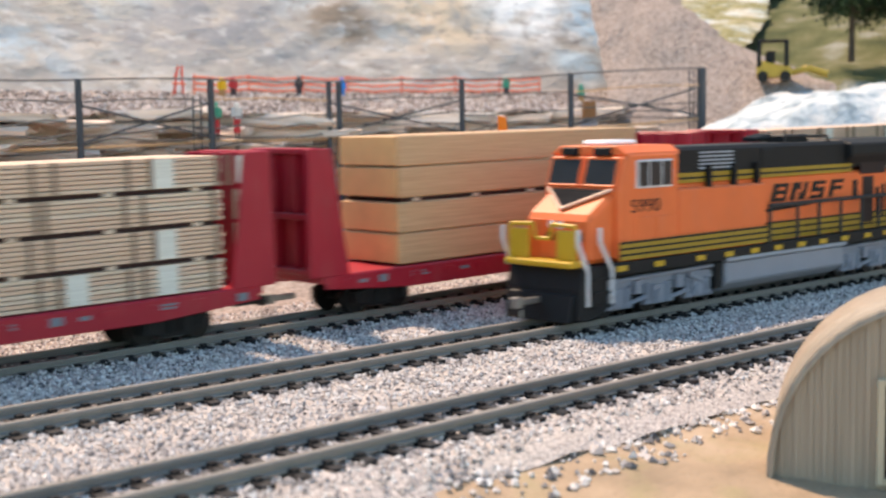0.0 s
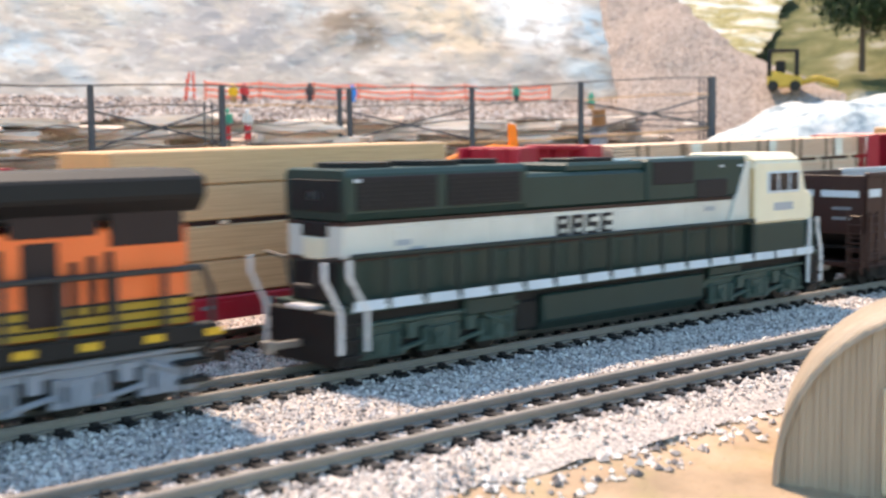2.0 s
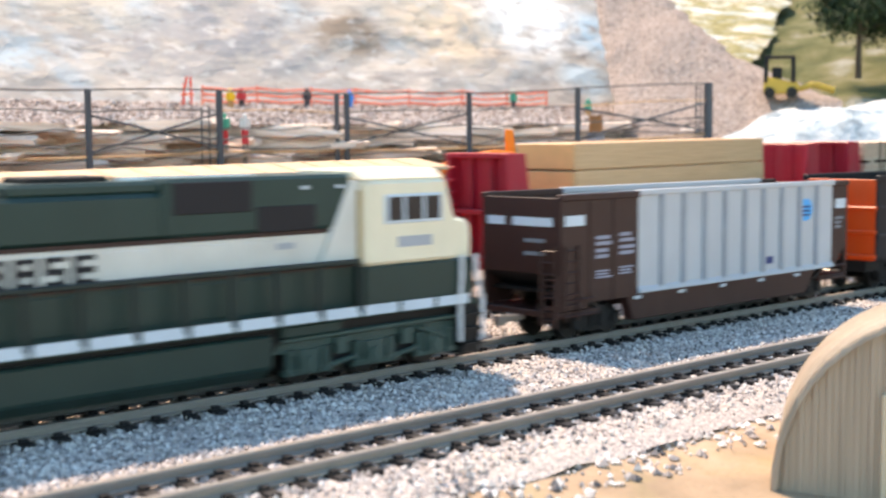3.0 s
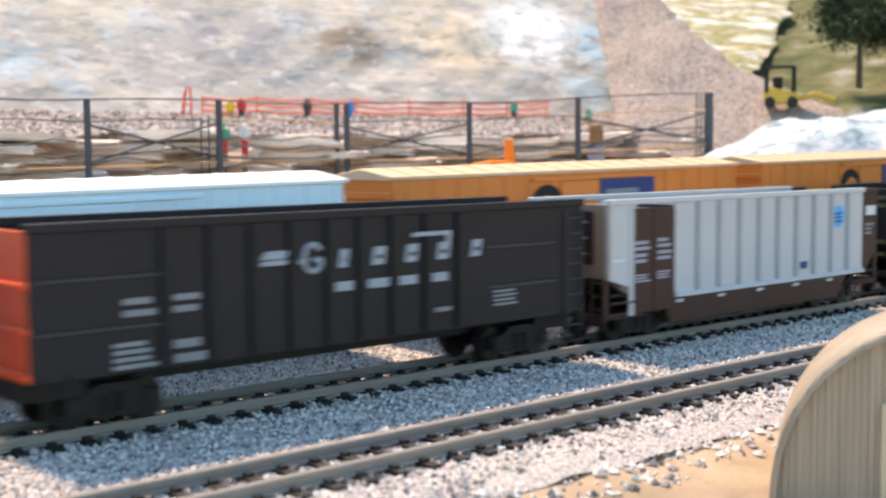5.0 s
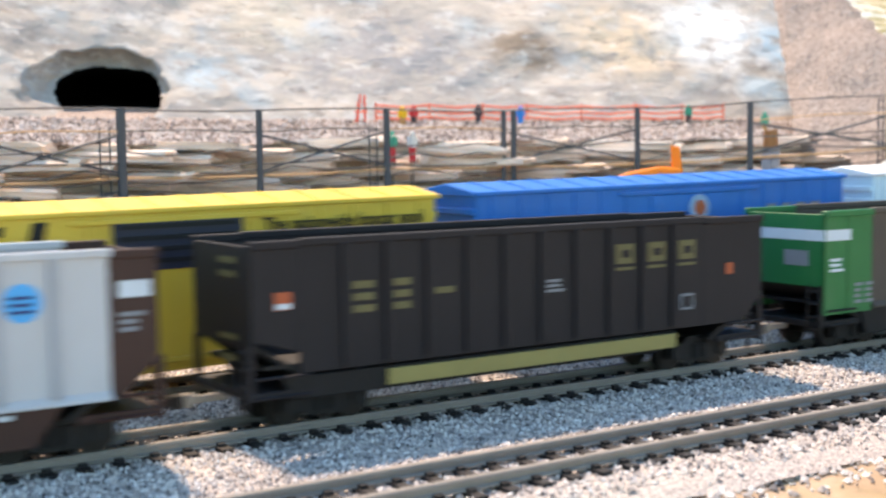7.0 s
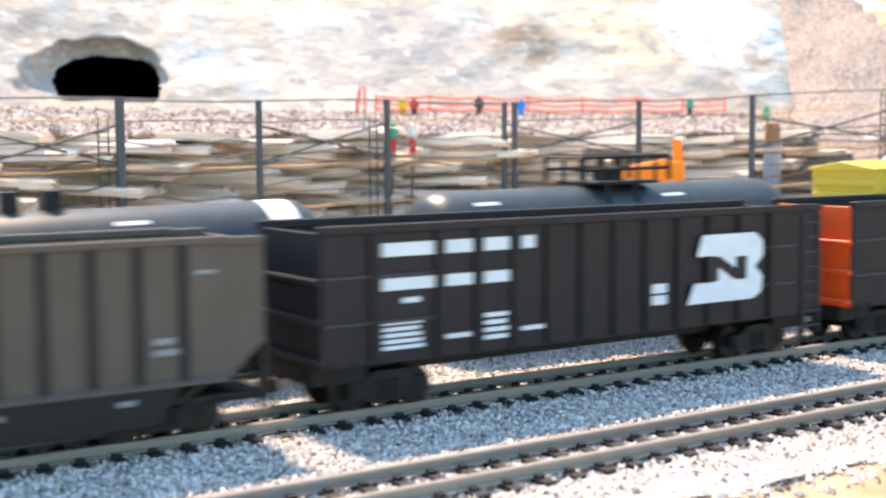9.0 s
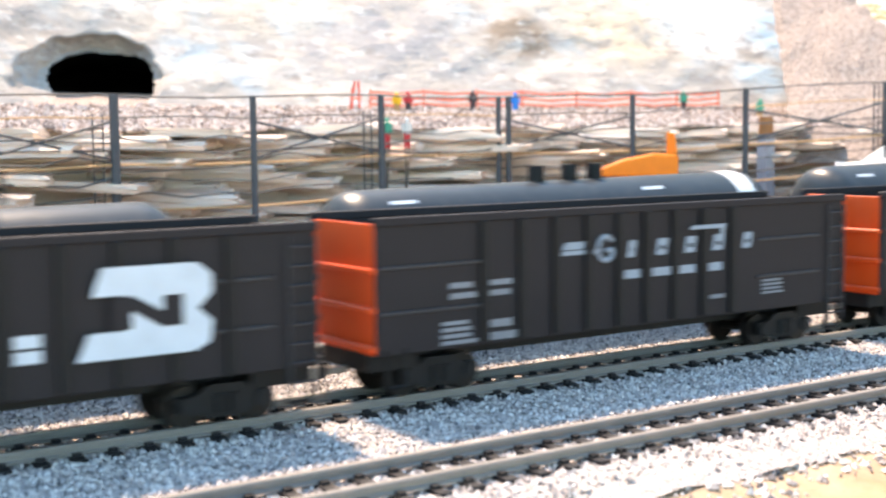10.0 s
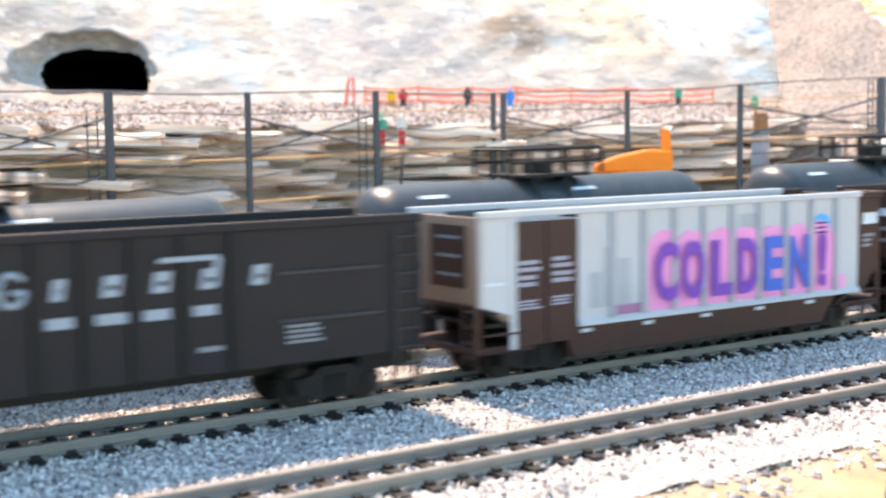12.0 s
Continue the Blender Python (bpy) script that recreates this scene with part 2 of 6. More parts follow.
def ground_height(x, y):
    z = -3.1 + 0.35 * fbm(x, y, 0, 9, 3)
    if y < -52:
        z -= min(4.2, (-52 - y) * 0.13) - 0.8 * fbm(x, y, 5, 26, 3)
    if y > 62:
        z += min(30, (y - 62) * 0.035) + 1.2 * fbm(x, y, 9, 30, 3) * min(1, (y - 62) / 30)
    return z


def build_ground():
    far = [-4000, -1500, -600, -250]
    us = far + list(np.arange(-120, 700, 5)) + [760, 900, 1400, 4000]
    vs = [-4000, -1200, -400] + list(np.arange(-180, -52, 4)) + [-52, -50] + list(np.arange(-48, 66, 6)) + list(np.arange(66, 560, 8)) + [700, 1200, 4000]
    grid_mesh("ground", SOIL, us, vs, lambda x, y: (x, y, ground_height(x, y)))
    us = np.arange(-150, 760, 3.0)
    vs = np.arange(-59, 66, 2.5)

    def bed(x, y):
        edge = max(0, -55 + 2.5 * fbm(x, 0, 3, 18, 3) - y) + max(0, y - 60)
        return (x, y, -2.15 + 0.22 * fbm(x, y, 2, 5, 3) - 0.42 * edge + far_rise(x, y))
    tagged(grid_mesh("ballast_bed", BED, us, vs, bed), "grey fine ballast bed under the tracks", "ballast")


def stones(name, label, mat, count, spot, size, parent=None):
    """Loose angular stones, one sheet of many small islands."""
    rng = np.random.default_rng(5)
    base = np.array([(1, 0, 0), (-1, 0, 0), (0, 1, 0), (0, -1, 0), (0, 0, 1), (0, 0, -1)], float)
    tri = np.array([(0, 2, 4), (2, 1, 4), (1, 3, 4), (3, 0, 4), (2, 0, 5), (1, 2, 5), (3, 1, 5), (0, 3, 5)])
    centre = np.array([spot(rng) for _ in range(count)])
    r = size[0] + (size[1] - size[0]) * rng.random(count) ** 2
    v = base[None] * (1 + 0.55 * (rng.random((count, 6, 3)) - 0.5)) + 0.35 * (rng.random((count, 6, 3)) - 0.5)
    turn = rng.random(count) * 6.28
    c, s = np.cos(turn)[:, None], np.sin(turn)[:, None]
    v = np.stack([v[..., 0] * c - v[..., 1] * s, v[..., 0] * s + v[..., 1] * c, v[..., 2] * 0.75], -1)
    v = (v * r[:, None, None] + centre[:, None]) * MM
    f = (tri[None] + 6 * np.arange(count)[:, None, None]).reshape(-1, 3)
    me = bpy.data.meshes.new(name)
    me.from_pydata(v.reshape(-1, 3).tolist(), [], f.tolist())
    me.materials.append(mat)
    return tagged(new(name, me), label, "gravel", kind="stuff")


def build_ballast():
    def spot(rng):
        x = 28 + 440 * rng.random() ** 1.35
        y = -58 + 122 * rng.random()
        return (x, y + 2 * rng.random(), -2.15 + 0.3 * rng.random() - 0.42 * max(0, -55 - y) + far_rise(x, y))
    stones("ballast_stones", "loose grey and off-white ballast stones between tracks", BALLAST, 95000, spot, (0.2, 0.52))

    def shoulder(rng):
        x = 60 + 240 * rng.random()
        y = -57 - 9 * rng.random() ** 2
        return (x, y, ground_height(x, y) + 0.2)
    stones("spilled_stones", "larger pale stones spilled along the track edge", BALLAST, 1400, shoulder, (0.3, 0.95))


def rail_mesh():
    bm = bmesh.new()
    prof = [(-0.95, -1.55), (0.95, -1.55), (0.95, -1.33), (0.30, -1.15), (0.30, -0.68), (0.55, -0.55), (0.55, -0.08), (0.45, 0), (-0.45, 0), (-0.55, -0.08), (-0.55, -0.55), (-0.30, -0.68), (-0.30, -1.15), (-0.95, -1.33)]
    prism(bm, prof, "x", -400, 900)
    return mesh_of(bm, "rail")


def tie_mesh():
    """A moulded tie with a raised plate and a spike block on both sides of each rail."""
    bm = bmesh.new()
    box(bm, -0.85, 0.85, -8.2, 8.2, -3.0, -1.57)
    for y in (-4.65, 4.65):
        for s in (-1.25, 1.25):
            box(bm, -0.55, 0.55, y + s - 0.45, y + s + 0.45, -1.6, -1.12)
    return mesh_of(bm, "tie")


def build_tracks():
    rail, tie = rail_mesh(), tie_mesh()
    rail.materials.append(STEEL)
    tie.materials.append(TIE)
    for name, y in TRACKS.items():
        track = thing("railway_track", "model railway track with tall steel rails on black ties", "railway track", "parallel tracks")
        track.location = (0, y * MM, 0)
        if name == "far":
            track.location.z, track.rotation_euler[1] = -FAR_GRADE * 130 * MM, -FAR_GRADE
        for s in (-4.65, 4.65):
            ob = new("rail", rail)
            ob.parent, ob.location = track, (0, s * MM, 0)
        for k in range(96):
            ob = new("tie", tie)
            ob.parent, ob.location = track, ((20 + 4.9 * k) * MM, 0, 0)
            ob.rotation_euler[2] = random.uniform(-0.02, 0.02)
        bm = bmesh.new()
        for k in range(60):
            box(bm, 492 + 4.9 * k, 493.7 + 4.9 * k, -8.2, 8.2, -3.0, -1.57)
            box(bm, 12 - 4.9 * k, 13.7 - 4.9 * k, -8.2, 8.2, -3.0, -1.57)
        tagged(part("tie_row", bm, TIE, track), kind="stuff")


# ---- the country behind: polar about the valley's middle, degrees from +y and mm ----
def polar(az, d, z=0.0):
    a = radians(az)
    return (5 + d * math.sin(a), -165 + d * math.cos(a), z)


def fence_d(az):
    return 398 + 4.4 * (az - 26)


def rock_material():
    m = Mat("pale_painted_rock", 0.85)
    n = m.noise(46, 7, (0.8, 0.8, 1.3), 0.62)
    c = m.ramp(n, (0.30, (0.25, 0.232, 0.22)), (0.43, (0.38, 0.34, 0.30)), (0.55, (0.48, 0.42, 0.36)), (0.70, (0.54, 0.505, 0.47)))
    streak = m.ramp(m.noise(24, 7, (0.55, 0.55, 2.4), 0.65), (0.46, (0, 0, 0)), (0.62, (1, 1, 1)))
    c = m.mix(m.math("MULTIPLY", streak, 0.7), c, (0.29, 0.275, 0.265))
    wash = m.ramp(m.noise(33, 6, (1.2, 1.2, 0.6)), (0.55, (0, 0, 0)), (0.68, (1, 1, 1)))
    c = m.mix(m.math("MULTIPLY", wash, 0.55), c, (0.41, 0.49, 0.54))
    # the first patch paints grey shading round the tunnel rim; the rest are rock colours
    for az, z, r, col, k in (
            (19.2, 74, 30, (0.33, 0.305, 0.28), 0.8), (33.0, 86, 40, (0.27, 0.265, 0.27), 0.95), (29.5, 78, 30, (0.32, 0.305, 0.30), 0.9), (36.0, 72, 26, (0.32, 0.31, 0.30), 0.8), (37.9, 88, 25, (0.22, 0.165, 0.12), 0.95),
            (42.5, 92, 40, (0.62, 0.48, 0.34), 0.9), (46.4, 96, 40, (0.76, 0.76, 0.74), 0.95), (49.4, 88, 26, (0.42, 0.56, 0.64), 0.95), (48.6, 66, 18, (0.44, 0.56, 0.63), 0.8),
            (23.8, 72, 20, (0.40, 0.50, 0.56), 0.8), (26.5, 100, 34, (0.54, 0.47, 0.38), 0.8)):
        px, py, pz = polar(az, mountain_d(az, z), z)
        mask = m.math("MULTIPLY", m.ball((px, py, pz), r), m.math("MULTIPLY", m.ramp(m.noise(15, 6), (0.36, (0, 0, 0)), (0.52, (1, 1, 1))), k))
        c = m.mix(mask, c, col)
    pale = m.ramp(m.noise(8, 6, (0.9, 0.9, 1.7)), (0.56, (0, 0, 0)), (0.66, (1, 1, 1)))
    c = m.mix(m.math("MULTIPLY", pale, 0.5), c, (0.62, 0.60, 0.575))
    crack = m.ramp(m.noise(9, 7, (0.8, 0.8, 2.0), 0.65), (0.36, (1, 1, 1)), (0.43, (0, 0, 0)))
    c = m.mix(m.math("MULTIPLY", crack, 0.7), c, (0.25, 0.215, 0.19))
    m.colour(c).bump(m.noise(8, 8, (0.7, 0.7, 1.6), 0.62), 2.2, 0.85)
    return m.m


TUNNEL = (19.75, 63.0, 2.2, 11.8)


def in_tunnel(az, z, grow=1.0):
    return (abs(az - TUNNEL[0]) / (TUNNEL[2] * grow)) ** 3 + (abs(z - TUNNEL[1]) / (TUNNEL[3] * grow)) ** 3 < 1 + 0.22 * fbm(az * 9, z, 11, 7, 3)


def mountain_d(az, z):
    d = fence_d(az) + 112 + 1.4 * (z - 50) + 9 * fbm(az * 9, z, 0, 70, 4) + 1.3 * fbm(az * 9, z, 7, 14, 4)
    if az > 46:
        d += (az - 46) ** 2 * 0.6
    # a plaster throat round the tunnel, widest on the -x side and above
    side, rise = (az - TUNNEL[0]) / TUNNEL[2], (z - TUNNEL[1]) / TUNNEL[3]
    near = math.hypot(side / (1.5 if side < 0 else 1.0), rise / (1.42 if rise > 0 else 1.0)) + 0.10 * fbm(az * 9, z, 21, 9, 3)
    if near < 1.15:
        d += 17 * min(1, (1.15 - near) / 0.30) ** 0.8
    return d


def build_mountain():
    us = np.concatenate([np.arange(-14, 16, 0.3), np.arange(16, 23.5, 0.1), np.arange(23.5, 51.3, 0.25)])
    vs = np.concatenate([np.arange(36, 50, 1.6), np.arange(50, 82, 0.6), np.arange(82, 130, 1.6), np.arange(132, 151, 6)])
    pts = [tuple(c * MM for c in polar(a, mountain_d(a, z), z)) for a in us for z in vs]
    w = len(vs)
    faces = []
    for i in range(len(us) - 1):
        for j in range(w - 1):
            if not in_tunnel((us[i] + us[i + 1]) / 2, (vs[j] + vs[j + 1]) / 2):
                faces.append((i * w + j, (i + 1) * w + j, (i + 1) * w + j + 1, i * w + j + 1))
    me = bpy.data.meshes.new("mountain")
    me.from_pydata(pts, [], faces)
    me.materials.append(rock_material())
    me.shade_smooth()
    tagged(new("mountain", me), "pale painted plaster rock face with a tunnel", "rock face", kind="structure")
    # bore and closing cap: the tunnel's darkness is painted on as near-black
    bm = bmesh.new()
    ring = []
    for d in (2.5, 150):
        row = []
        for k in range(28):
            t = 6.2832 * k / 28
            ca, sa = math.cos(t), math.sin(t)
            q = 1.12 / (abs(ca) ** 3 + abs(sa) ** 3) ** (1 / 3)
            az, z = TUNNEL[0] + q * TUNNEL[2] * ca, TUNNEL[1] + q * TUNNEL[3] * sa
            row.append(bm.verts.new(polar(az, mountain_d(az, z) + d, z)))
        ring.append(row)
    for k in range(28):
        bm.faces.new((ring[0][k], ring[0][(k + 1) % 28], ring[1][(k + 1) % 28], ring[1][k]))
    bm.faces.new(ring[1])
    tagged(part("tunnel_bore", bm, plain("black_tunnel_dark", (0.006, 0.006, 0.006), 0.95)), "tunnel bore in the rock face, its darkness painted black", "tunnel", kind="structure")


def ledge_z(az, d):
    f = (d - fence_d(az) - 28) / 85
    return 42.5 + 10 * min(1.6, f) + 0.8 * fbm(az * 9, d, 1, 12, 3)


def build_ledge():
    us = np.arange(-14, 54.6, 0.35)
    grid_mesh("gravel_ledge", SCREE, us, np.arange(0, 150, 3.0), lambda a, s: polar(a, fence_d(a) + 27 + s, ledge_z(a, fence_d(a) + 27 + s)))
    rng = random.Random(3)

    def spot(r):
        a, s = 10 + 45 * r.random(), 80 * r.random() ** 1.6
        d = fence_d(a) + 27 + s
        return polar(a, d, ledge_z(a, d) + 0.3)
    stones("ledge_stones", "loose pinkish gravel lying on the rock ledge", SCREE_STONE, 16000, spot, (0.45, 1.6))
    grid_mesh("ledge_face", STRATA, us, np.arange(-4, 44, 2.0), lambda a, z: polar(a, fence_d(a) + 34 + 1.2 * fbm(a * 9, z * 3, 6, 14, 4), z))
    grid_mesh("yard_gravel", SCREE, us, np.linspace(0, 1, 40), lambda a, f: polar(a, 215 / max(0.35, math.cos(radians(a))) * (1 - f) + f * (fence_d(a) + 40), 0.3 + ground_height(*polar(a, 215 / max(0.35, math.cos(radians(a))) * (1 - f) + f * (fence_d(a) + 40))[:2])))
    wall = tagged(new("rock_ledge_wall"), "stacked layered tan rock ledge below the gravel", "rock wall", kind="structure")
    shapes = []
    for k in range(7):
        bm = bmesh.new()
        bmesh.ops.create_cube(bm, size=1)
        bmesh.ops.subdivide_edges(bm, edges=bm.edges, cuts=3, use_grid_fill=True)
        for v in bm.verts:
            n = noise.noise_vector(v.co * 3.1 + Vector((k * 7, 3, 1)))
            v.co = Vector((v.co.x * 34, v.co.y * 20, v.co.z * 3.1)) * (1 - 0.10 * v.co.length_squared) + Vector((n.x * 2.6, n.y * 1.7, n.z * 0.95))
        me = mesh_of(bm, "rock_slab", False)
        me.materials.append(STRATA)
        shapes.append(me)
    for layer in range(18):
        az = -6.0 + rng.random() * 3
        while az < 55:
            wide = rng.uniform(0.6, 2.3)
            ob = new("rock_slab", rng.choice(shapes))
            ob.parent = wall
            x, y, _ = polar(az, fence_d(az) + 36.5 + rng.uniform(-0.45, 0.45) - (17 - layer) * 0.2)
            ob.location = (x * MM, y * MM, (0.5 + layer * 2.42 + rng.uniform(-0.8, 0.8)) * MM)
            ob.rotation_euler = (rng.uniform(-0.05, 0.05), rng.uniform(-0.05, 0.05), radians(-az - 14 + rng.uniform(-4, 4)) + (math.pi if rng.random() < 0.5 else 0))
            ob.scale = (wide, 1, rng.uniform(0.75, 1.15))
            az += math.degrees(25 * wide / fence_d(az))


SCREE_STONE = Mat("pink_grey_stones", 0.9)
SCREE_STONE = SCREE_STONE.colour(SCREE_STONE.ramp(SCREE_STONE.random(True), (0, (0.13, 0.10, 0.09)), (0.4, (0.38, 0.29, 0.25)), (1, (0.62, 0.53, 0.48)))).m


def build_hillside():
    def slope(a, s, pull=0.0):
        d = 490 + s * 5 + (60 - min(60, a)) * 6
        z = 26 + s * 1.35 + 0.5 * max(0, a - 58) + 6 * fbm(a * 9, s * 5, 4, 60, 4)
        return polar(a, d - pull, z)
    grid_mesh("grass_hillside", GRASS, np.arange(50.0, 100, 0.5), np.arange(0, 130, 1.5), slope)

    def fan(left, right, start, wob, lie=1.4):
        """A slope whose two edges follow their own lines uphill and roll away behind."""
        def put(u, z):
            lo, hi = left(z), right(z)
            a = lo + (hi - lo) * u + wob * fbm(z * 3, u * 9, 2, 14, 4) * (0.4 + u)
            d = start + lie * (z - 40) + 4 * fbm(a * 9, z, 8, 22, 4) + 70 * max(0, u - 0.86) ** 1.3 + 40 * max(0, 0.08 - u)
            return polar(a, d, z)
        return put
    grid_mesh("scree_slope", SCREE, np.linspace(0, 1, 60), np.arange(28, 116, 1.6), fan(lambda z: 49.75 - 0.015 * (z - 50), lambda z: float(np.interp(z, (50, 56, 66, 92, 130), (59.5, 58.6, 56.1, 53.0, 50.8))), 532, 0.3))
    m = Mat("streaked_painted_slope", 0.85)
    moss = m.ramp(m.noise(15, 7, (1.3, 0.5, 0.9), 0.7), (0.42, (0, 0, 0)), (0.52, (1, 1, 1)))
    c = m.mix(moss, m.ramp(m.noise(20, 5), (0.4, (0.42, 0.50, 0.53)), (0.55, (0.60, 0.585, 0.54)), (0.7, (0.50, 0.41, 0.28))), m.ramp(m.noise(5, 4), (0.4, (0.16, 0.15, 0.05)), (0.65, (0.34, 0.30, 0.15))))
    m.colour(c).bump(m.noise(6, 6), 1.8, 0.9)
    grid_mesh("streaked_slope", m.m, np.linspace(0, 1, 50), np.arange(62, 230, 2.0), fan(lambda z: 50.6, lambda z: float(np.interp(z, (50, 63, 71, 104, 160), (53.5, 54.6, 56.0, 57.0, 58.2))), 536, 0.35, 3.7))
    m = Mat("blue_white_plaster", 0.75)
    c = m.ramp(m.noise(12, 6), (0.36, (0.20, 0.25, 0.28)), (0.46, (0.38, 0.45, 0.49)), (0.56, (0.58, 0.59, 0.585)), (0.70, (0.46, 0.43, 0.38)))
    snow = m.colour(c).bump(m.noise(7, 6), 2.2, 0.9).m

    def mound(a, t):
        d = 440 + 100 * t
        rise = math.sin(math.pi * min(1, t * 1.15) / 2) * 22 * max(0, 1 - abs((a - 60.6) / 7.6) ** 2.2)
        return polar(a, d, 4 + 24 * min(1, t * 3) + rise + 4.5 * fbm(a * 9, t * 60, 3, 26, 5))
    tagged(grid_mesh("plaster_mound", snow, np.arange(51.8, 71, 0.2), np.linspace(0, 1, 34), mound), "blue-white bare plaster mound beside the grass", "mound")


def build_backdrop():
    m = Mat("grey_blue_backdrop", 0.9)
    m.colour(m.mix(m.noise(300, 3), (0.55, 0.60, 0.66), (0.70, 0.72, 0.72)))
    grid_mesh("backdrop", m.m, np.arange(-40, 130, 3), [0, 900], lambda a, z: polar(a, 1500, z - 20))


def build_fence():
    spots = [(90, 185, 52, 1.1), (137, 192, 53, 1.55), (180.2, 189.6, 52.8, 1.15), (231.9, 198.6, 54, 1.25), (282.9, 201, 53.8, 1.05), (324.8, 175.9, 54.3, 1.1), (360.2, 154.2, 56.1, 1.2), (429, 144.8, 59.2, 2.0)]
    rng = random.Random(12)
    fence = thing("trackside_fence", "dark weathered post fence with wires, rails and ladders", "fence")
    tops = []
    for x, y, top, r in spots:
        foot = ground_height(x, y) - 1
        piece("post", lambda bm: rod(bm, (x, y, foot), (x, y, top), r, 8, r * 0.92), POSTGREY, fence, bevel=0.1)
        tops.append(Vector((x, y, top)))
    x, y, top, r = spots[4]
    piece("post", lambda bm: rod(bm, (x + 3.0, y - 2.0, ground_height(x, y) - 1), (x + 3.0, y - 2.0, top - 0.4), r, 8), POSTGREY, fence)
    for k, (a, b) in enumerate(zip(tops, tops[1:])):
        low = ground_height(a.x, a.y)

        def lerp(f, dz):
            return a.lerp(b, f) + Vector((0, 0, dz))
        piece("top_wire", lambda bm: bend(bm, [lerp(f, -0.3 - 2.0 * f * (1 - f) * (1 if k % 2 else -0.6)) for f in (0, 0.2, 0.4, 0.6, 0.8, 1)], 0.3, 5), WIRE, fence)
        piece("mid_rail", lambda bm: bend(bm, [lerp(0, -20.5), lerp(0.5, -20.9), lerp(1, -20.5)], 0.42, 5), RAILTAN, fence)
        piece("upper_rail", lambda bm: bend(bm, [lerp(0, -7), lerp(0.5, -6.3), lerp(1, -7)], 0.26, 5), RAILTAN if k % 3 == 0 else WIRE, fence)
        piece("low_rail", lambda bm: bend(bm, [lerp(0, -34), lerp(1, -34)], 0.45, 5), RAILTAN, fence)
        if k in (0, 2, 4, 6):
            piece("brace", lambda bm: rod(bm, lerp(0.02, -8), lerp(0.98, -19), 0.42, 5), POSTGREY, fence)
            piece("brace", lambda bm: rod(bm, lerp(0.02, -19), lerp(0.98, -8), 0.42, 5), POSTGREY, fence)
        for f in (0.06, 0.27, 0.44, 0.62, 0.84, 1.1):
            sag = [rng.uniform(-1.3, 1.3) for _ in range(5)]
            piece("wire", lambda bm: bend(bm, [lerp(q, -12 - 16 * f + w) for q, w in zip((0, 0.24, 0.5, 0.76, 1), sag)], rng.uniform(0.2, 0.34), 4), WIRE, fence)
    for k in (0, 1, 3, 7):
        p = tops[k] + Vector((-4.5, 1.5, -6 if k < 7 else -1))
        base = ground_height(p.x, p.y)

        def ladder(bm):
            for s in (-1.5, 1.5):
                rod(bm, (p.x + s, p.y, base), (p.x + s, p.y, p.z), 0.28, 5)
            for z in np.arange(base + 3, p.z - 0.5, 3.0):
                rod(bm, (p.x - 1.5, p.y, z), (p.x + 1.5, p.y, z), 0.22, 5)
        piece("ladder", ladder, POSTGREY, fence)


def figurine(az, d, z, shirt, legs, h=10.5):
    """A tiny moulded figure: plain tapering shapes in one mesh."""
    x, y, _ = polar(az, d)
    bm = bmesh.new()
    for s in (-0.7, 0.7):
        rod(bm, (x + s, y, z), (x + s * 0.8, y, z + h * 0.5), 0.6, 6, 0.8)
    rod(bm, (x, y, z + h * 0.46), (x, y, z + h * 0.84), 1.25, 8, 1.65)
    for s in (-1.9, 1.9):
        rod(bm, (x + s, y, z + h * 0.48), (x + s * 0.85, y, z + h * 0.8), 0.42, 6, 0.5)
    bmesh.ops.create_icosphere(bm, subdivisions=1, radius=0.95, matrix=Matrix.Translation((x, y, z + h * 0.93)))
    ob = part("figurine", bm, shirt)
    ob.data.materials.append(legs)
    for f in ob.data.polygons:
        if f.center.z < (z + h * 0.48) * MM:
            f.material_index = 1
    return ob


